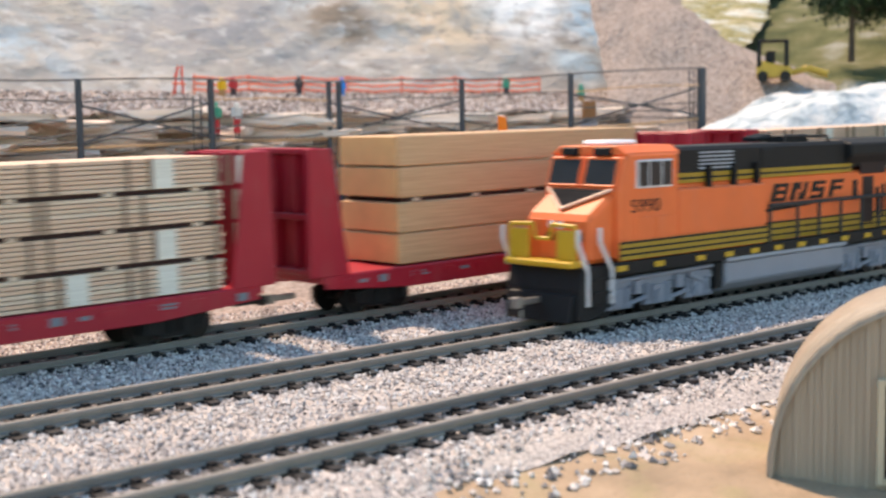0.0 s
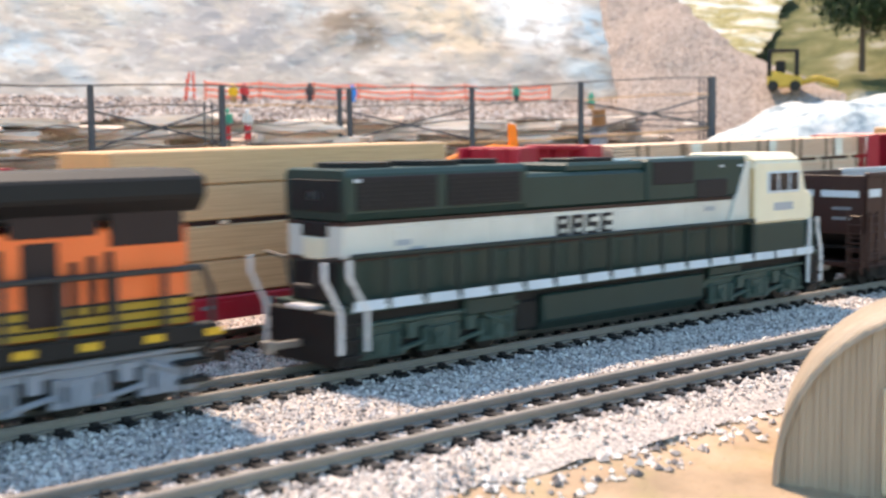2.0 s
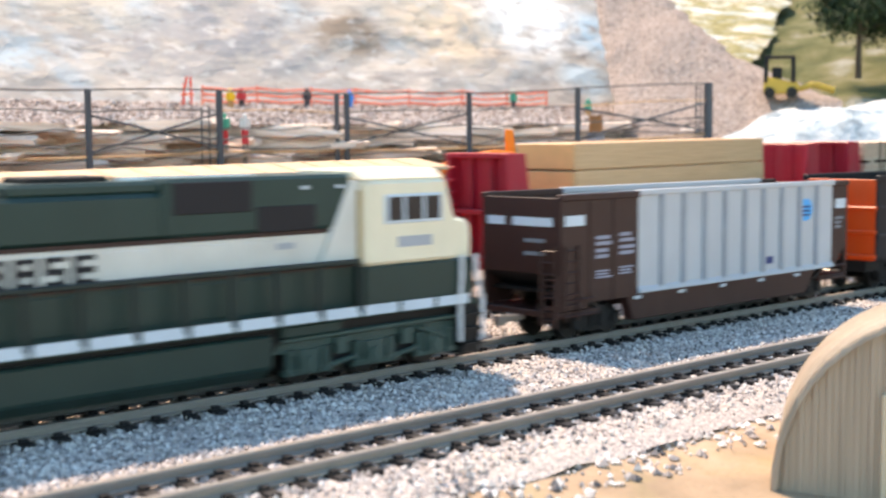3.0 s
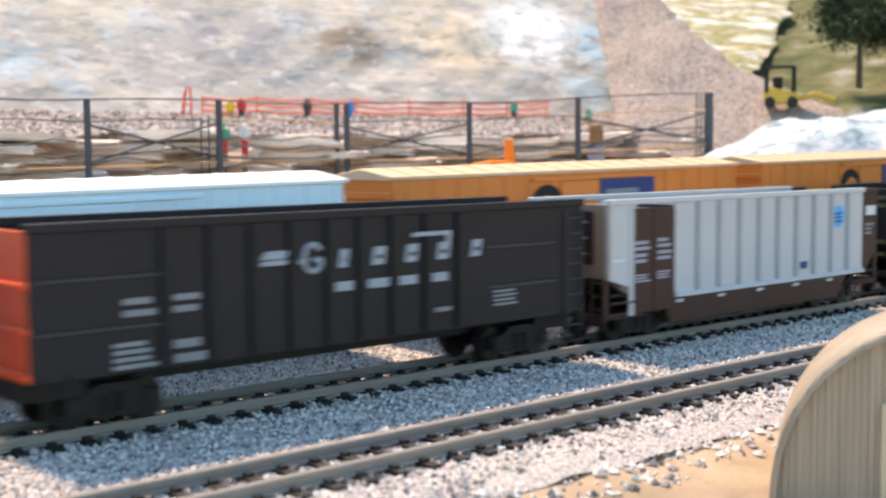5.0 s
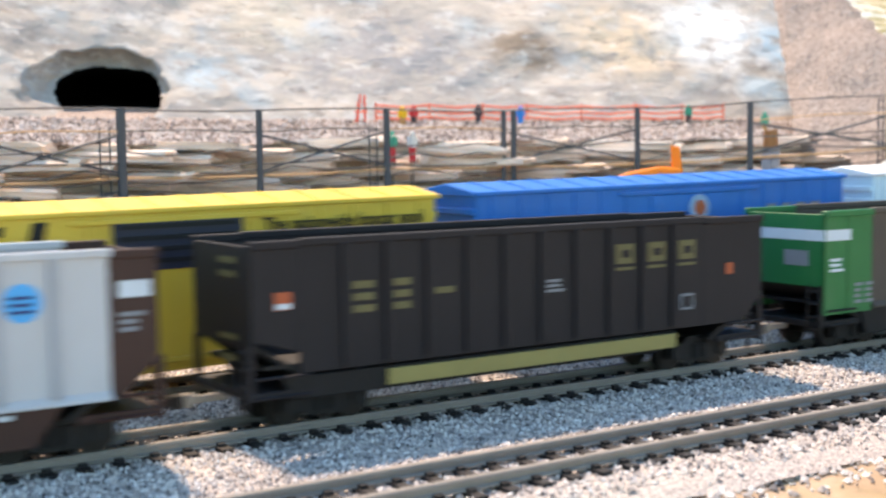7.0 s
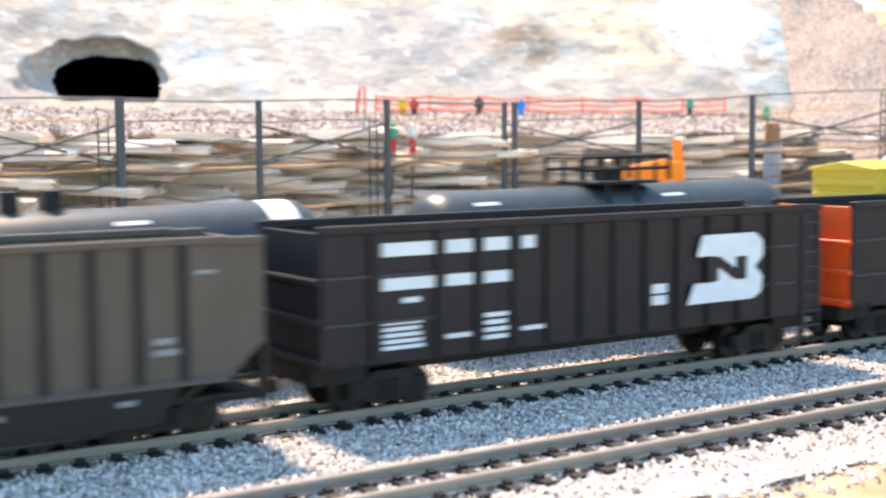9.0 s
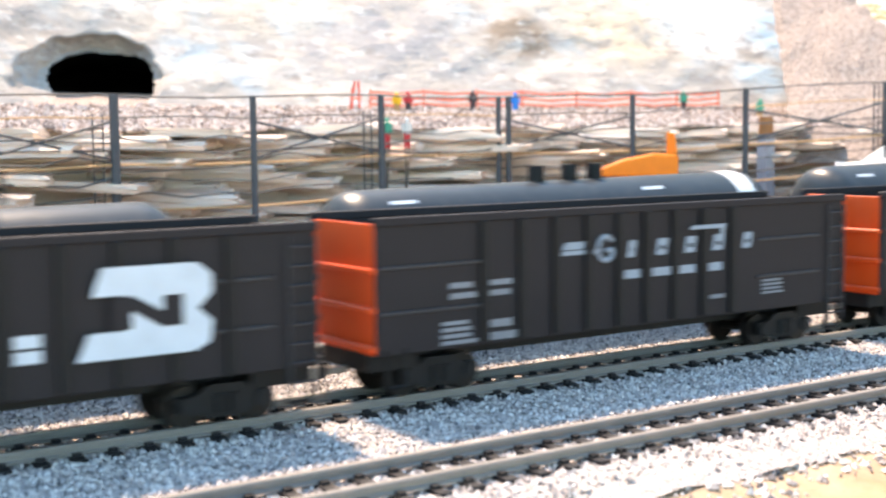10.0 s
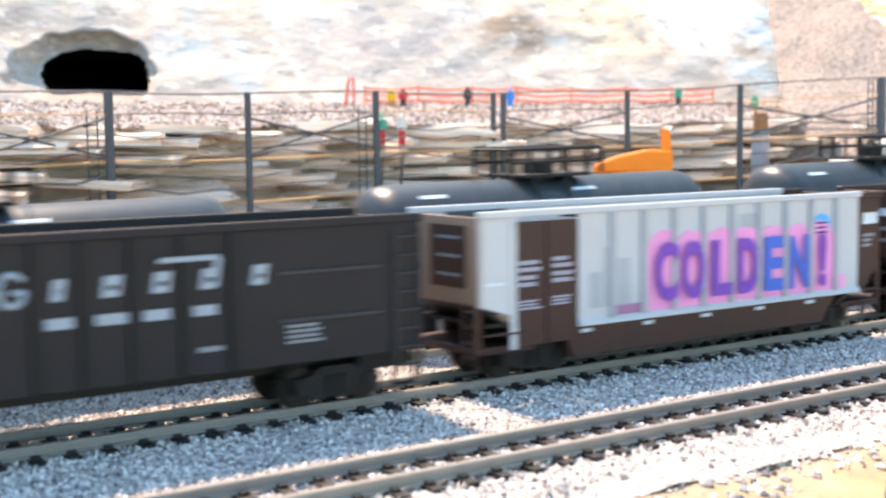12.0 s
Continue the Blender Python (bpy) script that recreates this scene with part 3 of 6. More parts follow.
def build_workers():
    shirt = {k: plain(k + "_cloth", c) for k, c in dict(blue=(0.02, 0.25, 0.75), green=(0.05, 0.36, 0.24), yellow=(0.85, 0.50, 0.02), dark=(0.06, 0.05, 0.06), red=(0.62, 0.05, 0.06), white=(0.7, 0.7, 0.68), tan=(0.5, 0.28, 0.12)).items()}
    for az, ds, top, bot, text in ((37.9, 62, "blue", "blue", "tiny painted figure in blue on the gravel ledge"), (48.6, 22, "green", "tan", "tiny painted figure in green top on the ledge"),
                                   (32.6, 62, "yellow", "tan", "tiny painted figure in a yellow vest"), (33.1, 66, "red", "dark", "tiny painted figure in red and black"), (36.0, 66, "dark", "dark", "tiny dark painted figure on the gravel ledge"),
                                   (45.3, 70, "green", "dark", "tiny painted figure behind the orange netting")):
        d = fence_d(az) + 27 + ds
        tagged(figurine(az, d, ledge_z(az, d) - 0.4, shirt[top], shirt[bot], 8.5), text, "figurine", "figures on the ledge")
    for az, top, text in ((32.2, "green", "tiny figure in green top and red trousers on stakes"), (33.1, "white", "tiny figure in white top and red trousers on stakes")):
        d = fence_d(az) + 14
        x, y, _ = polar(az, d)
        holder = thing("figure_stand", "thin wooden stakes holding a tiny painted figure", "stand", "figure stands")
        piece("stake", lambda bm: rod(bm, (x - 0.7, y, ground_height(x, y) - 1), (x - 0.7, y, 36), 0.3, 5), WIRE, holder)
        piece("stake", lambda bm: rod(bm, (x - 1.6, y, ground_height(x, y) - 1), (x + 0.7, y, 36), 0.3, 5), WIRE, holder)
        tagged(figurine(az, d, 35.8, shirt[top], shirt["red"], 10.5), text, "figurine", "figures on stakes")
    # orange safety netting on stakes
    net = plain("orange_netting", (0.85, 0.20, 0.12), 0.6)
    barrier = thing("safety_barrier", "orange plastic safety netting strung between stakes on gravel", "barrier")
    span = [30.6, 31.4, 33.8, 36.2, 38.2, 40.6, 43, 45, 46.8]
    pts = []
    for a in span:
        d = fence_d(a) + 27 + 74
        z = ledge_z(a, d)
        pts.append(Vector(polar(a, d, z)))
        piece("stake", lambda bm: rod(bm, pts[-1] - Vector((0, 0, 1)), pts[-1] + Vector((0, 0, 8.2)), 0.4, 5), net, barrier)
    for p, q in zip(pts[1:], pts[2:]):
        for h in (2.2, 4.6, 7.2):
            piece("net_strand", lambda bm: bend(bm, [p + Vector((0, 0, h)), p.lerp(q, 0.5) + Vector((0, 0, h - 0.9)), q + Vector((0, 0, h))], 0.48, 4), net, barrier)
    a0 = pts[0]
    trestle = thing("barricade", "bright red folding barricade frame on the gravel ledge", "barricade")
    for dx in (-2.2, 2.2):
        piece("leg", lambda bm: rod(bm, a0 + Vector((dx, -2, -0.5)), a0 + Vector((dx * 0.4 + 1, -2, 11)), 0.5, 5), plain("barricade_red", (0.85, 0.12, 0.08)), trestle)
    piece("crossbar", lambda bm: rod(bm, a0 + Vector((-2.4, -2, 4)), a0 + Vector((3, -2, 4)), 0.5, 5), plain("barricade_orange", (0.9, 0.2, 0.1)), trestle)
    # barrel by the fence
    x, y, _ = polar(48.9, fence_d(48.9) + 6)
    barrel = thing("barrel_stand", "rusty brown barrel on a grey block beside the fence", "barrel")
    block("plinth", plain("grey_block", (0.35, 0.36, 0.4)), barrel, (x - 2.5, x + 2.5, y - 2.5, y + 2.5, ground_height(x, y) - 1, 39), bevel=0.2)
    piece("barrel", lambda bm: rod(bm, (x, y, 39), (x, y, 46), 3.0, 14, 2.6), plain("rusty_brown", (0.36, 0.15, 0.05)), barrel)
    # orange snow plough vehicle below the ledge
    x, y, _ = polar(43.6, 428)
    z = ground_height(x, y)
    m = plain("plough_orange", (0.92, 0.22, 0.008), 0.4)
    plough = thing("orange_work_vehicle", "orange work vehicle with a raised blade near the fence", "vehicle")
    rotm = Matrix.Translation((x * MM, y * MM, 0)) @ pose(0, 0, 0, 0, 0, -42)
    plough.matrix_world = rotm
    piece("body", lambda bm: prism(bm, [(-14, 26), (12, 26), (12, 33), (4, 33.5), (-6, 31.5), (-14, 28.5)], "y", -5, 5), m, plough, bevel=0.6)
    piece("blade", lambda bm: prism(bm, [(8.5, 32), (12, 32), (11, 40), (8.2, 40.5)], "y", -1.6, 1.6), m, plough, bevel=0.3)
    piece("chassis", lambda bm: prism(bm, [(-13, z + 3), (11, z + 3), (11, 26), (-13, 26)], "y", -4, 4), POSTGREY, plough, bevel=0.5)
    for wx in (-9, 7):
        for wy in (-5, 5):
            piece("wheel", lambda bm: rod(bm, (wx, wy - 0.8, z + 3), (wx, wy + 0.8, z + 3), 3.2, 14), WHEEL, plough)


def build_digger():
    yel = plain("machine_yellow", (0.56, 0.35, 0.05), 0.45)
    x, y, z = polar(56.9, 549, 53.6)
    dg = thing("forklift", "small yellow forklift with a black overhead guard on the bank", "forklift")
    dg.matrix_world = pose(x * MM, y * MM, z * MM, 0, 0, -57)
    piece("body", lambda bm: prism(bm, [(-6.5, 1.5), (7.5, 1.5), (7.5, 6), (2, 7), (-6.5, 9.0)], "y", -4, 4), yel, dg, bevel=0.5)
    for px in (-5.5, 5.5):
        for py in (-3.6, 3.6):
            piece("guard_post", lambda bm: rod(bm, (px, py, 6), (px, py, 16.5), 0.95, 6), BLACK, dg)
    block("guard_roof", BLACK, dg, (-6.3, 6.3, -4.2, 4.2, 16.2, 17.1), bevel=0.2)
    block("seat", BLACK, dg, (-3, 1, -2, 2, 7.5, 12.5), bevel=0.5)
    piece("boom", lambda bm: bend(bm, [(7, 0, 3.4), (14, 0, 5.2), (22, 0, 2.5)], 1.3, 8), yel, dg)
    for wx in (-4, 5):
        for wy in (-4.2, 4.2):
            piece("wheel", lambda bm: rod(bm, (wx, wy - 0.7, 2), (wx, wy + 0.7, 2), 2.2, 14), WHEEL, dg)


def tree(az, d, z, h, seed):
    rng = random.Random(seed)
    x, y, _ = polar(az, d)
    t = thing("model_tree", "dark green model tree with a bare brown trunk", "tree", "trees on the hillside")
    t.location = (x * MM, y * MM, z * MM)
    bark = TREE_BARK
    limbs = []

    def wood(bm):
        rod(bm, (0, 0, -3), (0.4, 0.2, h * 0.55), 1.5, 8, 0.9)
        rod(bm, (0.4, 0.2, h * 0.55), (0, 0, h * 0.95), 0.9, 7, 0.25)
        for k in range(12):
            f = 0.30 + 0.5 * k / 12
            a = k * 2.4 + rng.random()
            r = h * 0.42 * (1.05 - f) + 6
            tip = (r * math.cos(a), r * math.sin(a), h * f + r * 0.25)
            limbs.append(tip)
            rod(bm, (0.3, 0.1, h * f), tip, 0.5, 5, 0.15)
    piece("trunk", wood, bark, t)
    rs = np.random.default_rng(seed)
    v, f = [], []
    for k in range(8000):
        tip = limbs[rs.integers(len(limbs))]
        g = rs.normal(0, 1, 3) * (h * 0.085)
        c = np.array(tip) * (0.55 + 0.5 * rs.random(), ) * (1, 1, 1) + g
        c[2] = tip[2] + g[2] * 0.8
        d1, d2 = rs.normal(0, 1, 3), rs.normal(0, 1, 3)
        n = len(v)
        for p in (c, c + d1 * 1.1, c + d1 * 0.5 + d2 * 1.0):
            v.append(tuple(p * MM))
        f.append((n, n + 1, n + 2))
    me = bpy.data.meshes.new("crown")
    me.from_pydata(v, [], f)
    me.materials.append(LEAF)
    ob = new("crown", me)
    ob.parent = t
    return t


TREE_BARK = plain("tree_bark", (0.10, 0.07, 0.05), 0.9)
LEAF = Mat("dark_green_foliage", 0.8)
LEAF = LEAF.colour(LEAF.ramp(LEAF.random(True), (0, (0.012, 0.024, 0.010)), (0.6, (0.026, 0.048, 0.018)), (1, (0.06, 0.09, 0.03)))).m


def build_trees():
    for az, d, z, h, s in ((60.2, 600, 66, 48, 1), (62.4, 640, 74, 56, 2), (66.5, 610, 70, 46, 3), (65, 690, 82, 60, 4), (68.5, 650, 78, 55, 5)):
        tree(az, d, z, h, s)


def build_hut():
    """Rounded hut in the foreground: ribbed end wall with a window, curved roof behind it."""
    m = Mat("khaki_ribbed_sheet", 0.6)
    c = m.ramp(m.noise(7, 4, (3, 3, 0.2)), (0.3, (0.29, 0.232, 0.175)), (0.6, (0.36, 0.29, 0.22)), (0.8, (0.40, 0.325, 0.25)))
    khaki = m.colour(c).bump(m.noise(1.2, 2, (3, 3, 0.05)), 0.2, 0.5).m
    hut = thing("quonset_hut", "khaki ribbed round-roofed hut with a small window", "hut")
    hut.matrix_world = pose(HUT[0] * MM, HUT[1] * MM, HUT[2] * MM, 0, 0, HUT[3])
    w, h, deep = HUT[4], HUT[5], 20
    arch = [(-w, 0)] + [(-w * math.cos(math.pi * k / 24), h * 0.12 + h * 0.88 * math.sin(math.pi * k / 24) ** 0.92) for k in range(25)] + [(w, 0)]
    hole = (-7.2, 7.2, 4.4, 15.6)

    def wall(bm):
        # ribbed strips, cut round the window
        def top(x):
            return h * 0.12 + h * 0.88 * max(0, 1 - (x / w) ** 2) ** 0.46
        xs = np.arange(-w, w, 0.55)
        for k, x in enumerate(xs):
            x1 = min(w, x + 0.55)
            y = -0.25 if k % 3 == 0 else 0.0
            t = [(x, top(x)), (x1, top(x1))]
            if hole[0] < (x + x1) / 2 < hole[1]:
                prism(bm, [(x, 0), (x1, 0), (x1, hole[2]), (x, hole[2])], "y", y, 1)
                prism(bm, [(x, hole[3]), (x1, hole[3]), t[1], t[0]], "y", y, 1)
            else:
                prism(bm, [(x, 0), (x1, 0), t[1], t[0]], "y", y, 1)
    piece("end_wall", wall, khaki, hut)

    def roof(bm):
        inner = [(a * 0.96, b * 0.97) for a, b in arch]
        n = len(arch)
        rows = [[bm.verts.new((a, y, b)) for a, b in ring] for y, ring in ((-0.8, inner), (-0.8, arch), (deep, arch), (deep, inner))]
        for r0, r1 in zip(rows, rows[1:]):
            for k in range(n - 1):
                bm.faces.new((r0[k], r0[k + 1], r1[k + 1], r1[k]))
    piece("roof", roof, khaki, hut, smooth=True)
    win = block("window_frame", plain("pale_khaki_frame", (0.50, 0.42, 0.30)), hut, (hole[0] - 0.9, hole[0], -0.9, 0.3, hole[2] - 0.9, hole[3] + 0.9), (hole[1], hole[1] + 0.9, -0.9, 0.3, hole[2] - 0.9, hole[3] + 0.9),
                (hole[0], hole[1], -0.9, 0.3, hole[2] - 0.9, hole[2]), (hole[0], hole[1], -0.9, 0.3, hole[3], hole[3] + 0.9), bevel=0.12)
    block("pane", GLASS, win, (hole[0], hole[1], 0.3, 0.5, hole[2], hole[3]))
    piece("rear_wall", lambda bm: prism(bm, [(a * 0.95, b * 0.96) for a, b in arch], "y", deep - 1.4, deep - 0.4), khaki, hut)


HUT = (144.5, -94.2, -10.0, -60, 21.0, 26.4)
build_ground()
build_ballast()
build_tracks()
build_mountain()
build_ledge()
build_hillside()
build_backdrop()
build_fence()
build_workers()
build_digger()
build_trees()
build_hut()


# ---- rolling stock: x from the car's left end, y away from the viewer, z over the rail, in mm ----
def slab(name, mat, parent, x0, x1, z0, z1, y=-10.0, t=0.12, label=""):
    """A thin painted mark or plate on the near side."""
    return block(name, mat, parent, (x0, x1, y - t, y + 0.02, z0, z1), label=label)


def bars(parent, mat, x0, x1, z0, z1, rows, y=-10.0, gap=0.45, seed=1):
    """Unreadable small lettering: plain bars."""
    rng = random.Random(seed)
    h = (z1 - z0) / rows

    def put(bm):
        for k in range(rows):
            z = z0 + h * k
            box(bm, x0, x1 - (x1 - x0) * 0.3 * rng.random(), y - 0.08, y + 0.02, z, z + h * (1 - gap))
    return piece("lettering", put, mat, parent)


def slanted(parent, mat, x0, x1, z0, z1, count, lean, y, name="brand_mark", fill=0.72):
    """A brand mark as leaning plain blocks."""
    w = (x1 - x0) / count

    def put(bm):
        for k in range(count):
            a = x0 + w * k
            prism(bm, [(a, z0), (a + w * fill, z0), (a + w * fill + lean, z1), (a + lean, z1)], "y", y - 0.1, y + 0.02)
    return piece(name, put, mat, parent)


def words(text, parent, mat, x, z, size, y, width=None, bold=0.0):
    cu = bpy.data.curves.new("lettering", "FONT")
    cu.body, cu.size, cu.extrude, cu.offset = text, size * MM, 0.04 * MM, bold * MM
    tmp = bpy.data.objects.new("lettering", cu)
    me = bpy.data.meshes.new_from_object(tmp)
    bpy.data.objects.remove(tmp)
    me.materials.clear()
    me.materials.append(mat)
    ob = new("lettering", me)
    ob.parent = parent
    k = 1.0
    if width and len(me.vertices):
        k = width * MM / max(1e-9, max(v.co.x for v in me.vertices))
    ob.matrix_local = pose(x * MM, (y - 0.06) * MM, z * MM, 90) @ Matrix.Diagonal((k, 1, 1, 1))
    return ob


def wheel_mesh(r):
    bm = bmesh.new()
    for s in (-1, 1):
        rod(bm, (0, s * 4.0, r), (0, s * 5.3, r), r, 20)
        rod(bm, (0, s * 3.7, r), (0, s * 4.05, r), r + 0.45, 20)
        rod(bm, (0, s * 5.3, r), (0, s * 5.5, r), r * 0.42, 12)
    rod(bm, (0, -5, r), (0, 5, r), 0.7, 8)
    me = mesh_of(bm, "wheelset")
    me.materials.append(WHEEL)
    return me


def freight_frame_mesh():
    bm = bmesh.new()
    for s in (-1, 1):
        y0, y1 = sorted((s * 5.9, s * 7.1))
        prism(bm, [(-7.2, 2.2), (-7.2, 4.4), (-4.4, 4.6), (-2.6, 5.9), (2.6, 5.9), (4.4, 4.6), (7.2, 4.4), (7.2, 2.2), (4.6, 2.3), (2.6, 1.3), (-2.6, 1.3), (-4.6, 2.3)], "y", y0, y1)
        for x in (-5.5, 5.5):
            rod(bm, (x, s * 7.0, 3.2), (x, s * 7.5, 3.2), 1.3, 10)
        for x in (-1.0, 1.0):
            rod(bm, (x, s * 7.2, 2.0), (x, s * 7.2, 4.6), 0.75, 8)
    box(bm, -1.6, 1.6, -7, 7, 3.2, 5.4)
    me = mesh_of(bm, "side_frame")
    me.materials.append(BLACK)
    return me


def loco_frame_mesh(mat):
    bm = bmesh.new()
    # inner block, coloured black below to paint the shaded gaps between frame pieces
    box(bm, -17, 17, -6.9, 6.9, 2.6, 6.4)
    dark = len(bm.faces)
    for s in (-1, 1):
        def side(x0, x1, d0, d1, z0, z1):
            y0, y1 = sorted((s * d0, s * d1))
            box(bm, x0, x1, y0, y1, z0, z1)
        y0, y1 = sorted((s * 6.8, s * 7.7))
        prism(bm, [(-19, 5.2), (-18, 6.6), (-9, 6.9), (-7, 7.5), (7, 7.5), (9, 6.9), (18, 6.6), (19, 5.2), (16.5, 5.0), (9, 5.7), (-9, 5.7), (-16.5, 5.0)], "y", y0, y1)
        for x in (-13, 0, 13):
            side(x - 2.0, x + 2.0, 7.2, 8.4, 1.9, 5.4)
            side(x - 3.1, x + 3.1, 7.0, 7.8, 4.6, 6.0)
            rod(bm, (x, s * 8.3, 3.4), (x, s * 8.8, 3.4), 1.25, 12)
            for d in (-3.4, 3.4):
                rod(bm, (x + d, s * 7.9, 2.4), (x + d, s * 7.9, 5.6), 0.75, 8)
                side(x + d - 1.0, x + d + 1.0, 7.2, 8.5, 1.9, 2.6)
        for x in (-6.6, 6.6):
            side(x - 1.1, x + 1.1, 7.3, 8.6, 4.2, 6.6)
            rod(bm, (x - 2.4, s * 8.2, 2.6), (x + 2.4, s * 8.2, 3.4), 0.4, 6)
        rod(bm, (-18, s * 8.2, 7.0), (18, s * 8.2, 7.4), 0.4, 6)
        rod(bm, (9.5, s * 8.4, 6.4), (15, s * 8.4, 4.4), 0.45, 6)
    n = len(bm.faces)
    bm.faces.ensure_lookup_table()
    for f in bm.faces[:dark]:
        f.material_index = 1
    me = mesh_of(bm, "side_frame")
    me.materials.append(mat)
    me.materials.append(BLACK)
    return me


WHEEL_SMALL, WHEEL_BIG = wheel_mesh(2.9), wheel_mesh(3.3)
FRAME_FREIGHT = freight_frame_mesh()


def truck(parent, x, frame_mesh, wheel, spots):
    t = new("truck", frame_mesh)
    t.parent, t.location = parent, (x * MM, 0, 0)
    for s in spots:
        w = new("wheelset", wheel)
        w.parent, w.location = t, (s * MM, 0, 0)
    return t


def coupler(parent, x, side):
    def put(bm):
        a, b = sorted((x, x + side * 5.5))
        box(bm, a, b, -0.6, 0.6, 3.8, 4.9)
        c = x + side * 6.2
        box(bm, c - 0.8, c + 0.8, -1.2, 0.9, 3.4, 5.3)
        rod(bm, (c, -1.4, 1.0), (c, -1.4, 3.2), 0.3, 6)
    return piece("coupler", put, BRIGHT if side < 0 else WHEEL, parent, bevel=0.2)


def freight_base(car, L, inset=13):
    for x in (inset, L - inset):
        truck(car, x, FRAME_FREIGHT, WHEEL_SMALL, (-5.5, 5.5))
    coupler(car, 0.5, -1)
    coupler(car, L - 0.5, 1)


def ladder_on(parent, mat, x0, x1, z0, z1, rungs, y=-10.5, plane="side"):
    def put(bm):
        for x in (x0, x1):
            rod(bm, (x, y, z0), (x, y, z1), 0.22, 5)
        for k in range(rungs):
            z = z0 + (z1 - z0) * (k + 0.5) / rungs
            rod(bm, (x0, y, z), (x1, y, z), 0.2, 5)
    return piece("ladder", put, mat, parent)


def end_ladder(parent, mat, x, y0, y1, z0, z1, rungs):
    def put(bm):
        for y in (y0, y1):
            rod(bm, (x, y, z0), (x, y, z1), 0.22, 5)
        for k in range(rungs):
            z = z0 + (z1 - z0) * (k + 0.5) / rungs
            rod(bm, (x, y0, z), (x, y1, z), 0.2, 5)
    return piece("ladder", put, mat, parent)


def tub_car(label, L, side, endcol, chord, sill, ribs, rib_mat, left_white=False, left_all=22.5, lower=None, right_from=None):
    """High-sided open coal hopper with deep ends and a tub under the middle."""
    car = thing("coal_hopper", label, "coal hopper", "front train cars")
    top, bot, w = 26.6, 8.2, 10.0
    r0, r1 = ribs[0], ribs[-1]
    for s in (-1, 1):
        y0, y1 = sorted((s * w, s * (w - 0.7)))
        block("side_sheet", side, car, (r0, r1, y0, y1, bot, top), bevel=0.08)
        y0, y1 = sorted((s * w, s * (w - 0.7)))
        # left end panels
        if left_white:
            piece("end_side_sheet", lambda bm: prism(bm, [(0, 12.6), (r0 - 13.4, 10.6), (r0 - 13.4, top), (0, top)], "y", y0, y1), side, car)
            block("end_panel", endcol, car, (r0 - 13.4, r0 - 6.9, y0, y1, 5.6, top - 1.0), bevel=0.1)
            block("end_panel", endcol, car, (r0 - 6.6, r0, y0, y1, 5.6, top - 1.0), bevel=0.1)
            y2, y3 = sorted((s * (w + 0.35), s * (w - 0.2)))
            block("corner_post", side, car, (r0 - 14.2, r0 - 13.0, y2, y3, 5.2, top), bevel=0.1)
        else:
            if r0 > 20:
                spans = ((0, 7.6, 6.2), (7.9, 14.4, 7.2), (14.7, r0, 7.2))
            elif endcol is CARGREEN:
                spans = ((0, 6.4, 7.2), (6.7, r0, 7.2))
            else:
                spans = ()
                piece("end_panel", lambda bm: prism(bm, [(0, 13.4), (r0, 11.2), (r0, top - 0.4), (0, top - 0.4)], "y", y0, y1), endcol, car, bevel=0.1)
            for a, b, z0 in spans:
                block("end_panel", endcol, car, (a, b, y0, y1, z0, top - 0.4), bevel=0.1)
        piece("end_panel", lambda bm: prism(bm, [(r1, bot), (L - 5, bot), (L, 12.8), (L, top - 0.4), (r1, top - 0.4)], "y", y0, y1), side if endcol is CARGREEN else endcol, car, bevel=0.1)
        yc0, yc1 = sorted((s * (w + 0.5), s * (w - 0.9)))
        block("top_chord", chord, car, (0 if left_white else r0, r1 + 0.4, yc0, yc1, top - 0.2, top + 0.9), bevel=0.15)
        if not left_white:
            block("top_chord", endcol, car, (0, r0, yc0, yc1, top - 0.5, top + 0.7), bevel=0.15)
        block("top_chord", side if endcol is CARGREEN else endcol, car, (r1 + 0.4, L, yc0, yc1, top - 0.5, top + 0.7), bevel=0.15)
        yl0, yl1 = sorted((s * (w + 0.25), s * (w - 0.3)))
        if lower:
            block("lower_stripe", lower, car, (r0 + 14.5, r1 - 6.5, yl0, yl1, 5.0, 7.4), bevel=0.08)
        else:
            piece("bottom_flange", lambda bm: prism(bm, [(s * (w - 0.2), bot + 1.0), (s * (w + 0.75), bot - 0.1), (s * (w + 0.75), bot - 0.4), (s * (w - 0.2), bot - 0.4)], "x", r0, r1), chord, car)
        ys0, ys1 = sorted((s * (w - 0.3), s * (w - 2.6)))
        piece("tub_sheet", lambda bm: prism(bm, [(r0 - 3, bot - 0.4), (r1 - 6, bot - 0.4), (r1 - 10, 4.4 if lower else 2.6), (r0 - 1, 4.4 if lower else 2.6)], "y", ys0, ys1), sill, car, bevel=0.15)
    rib = bmesh.new()
    box(rib, -0.55, 0.55, -w - 0.75, -w + 0.1, bot + 0.5, top)
    soften(rib, 0.12)
    rib = mesh_of(rib, "rib")
    rib.materials.append(rib_mat)
    far = bmesh.new()
    box(far, -0.55, 0.55, w - 0.1, w + 0.75, bot + 0.5, top)
    far = mesh_of(far, "rib")
    far.materials.append(rib_mat)
    for x in ribs[1:-1]:
        for me in (rib, far):
            ob = new("rib", me)
            ob.parent, ob.location = car, (x * MM, 0, 0)
    # ends: upper sheet, slope sheet, platform, posts
    gear = BLACK if endcol is CARGREEN else endcol
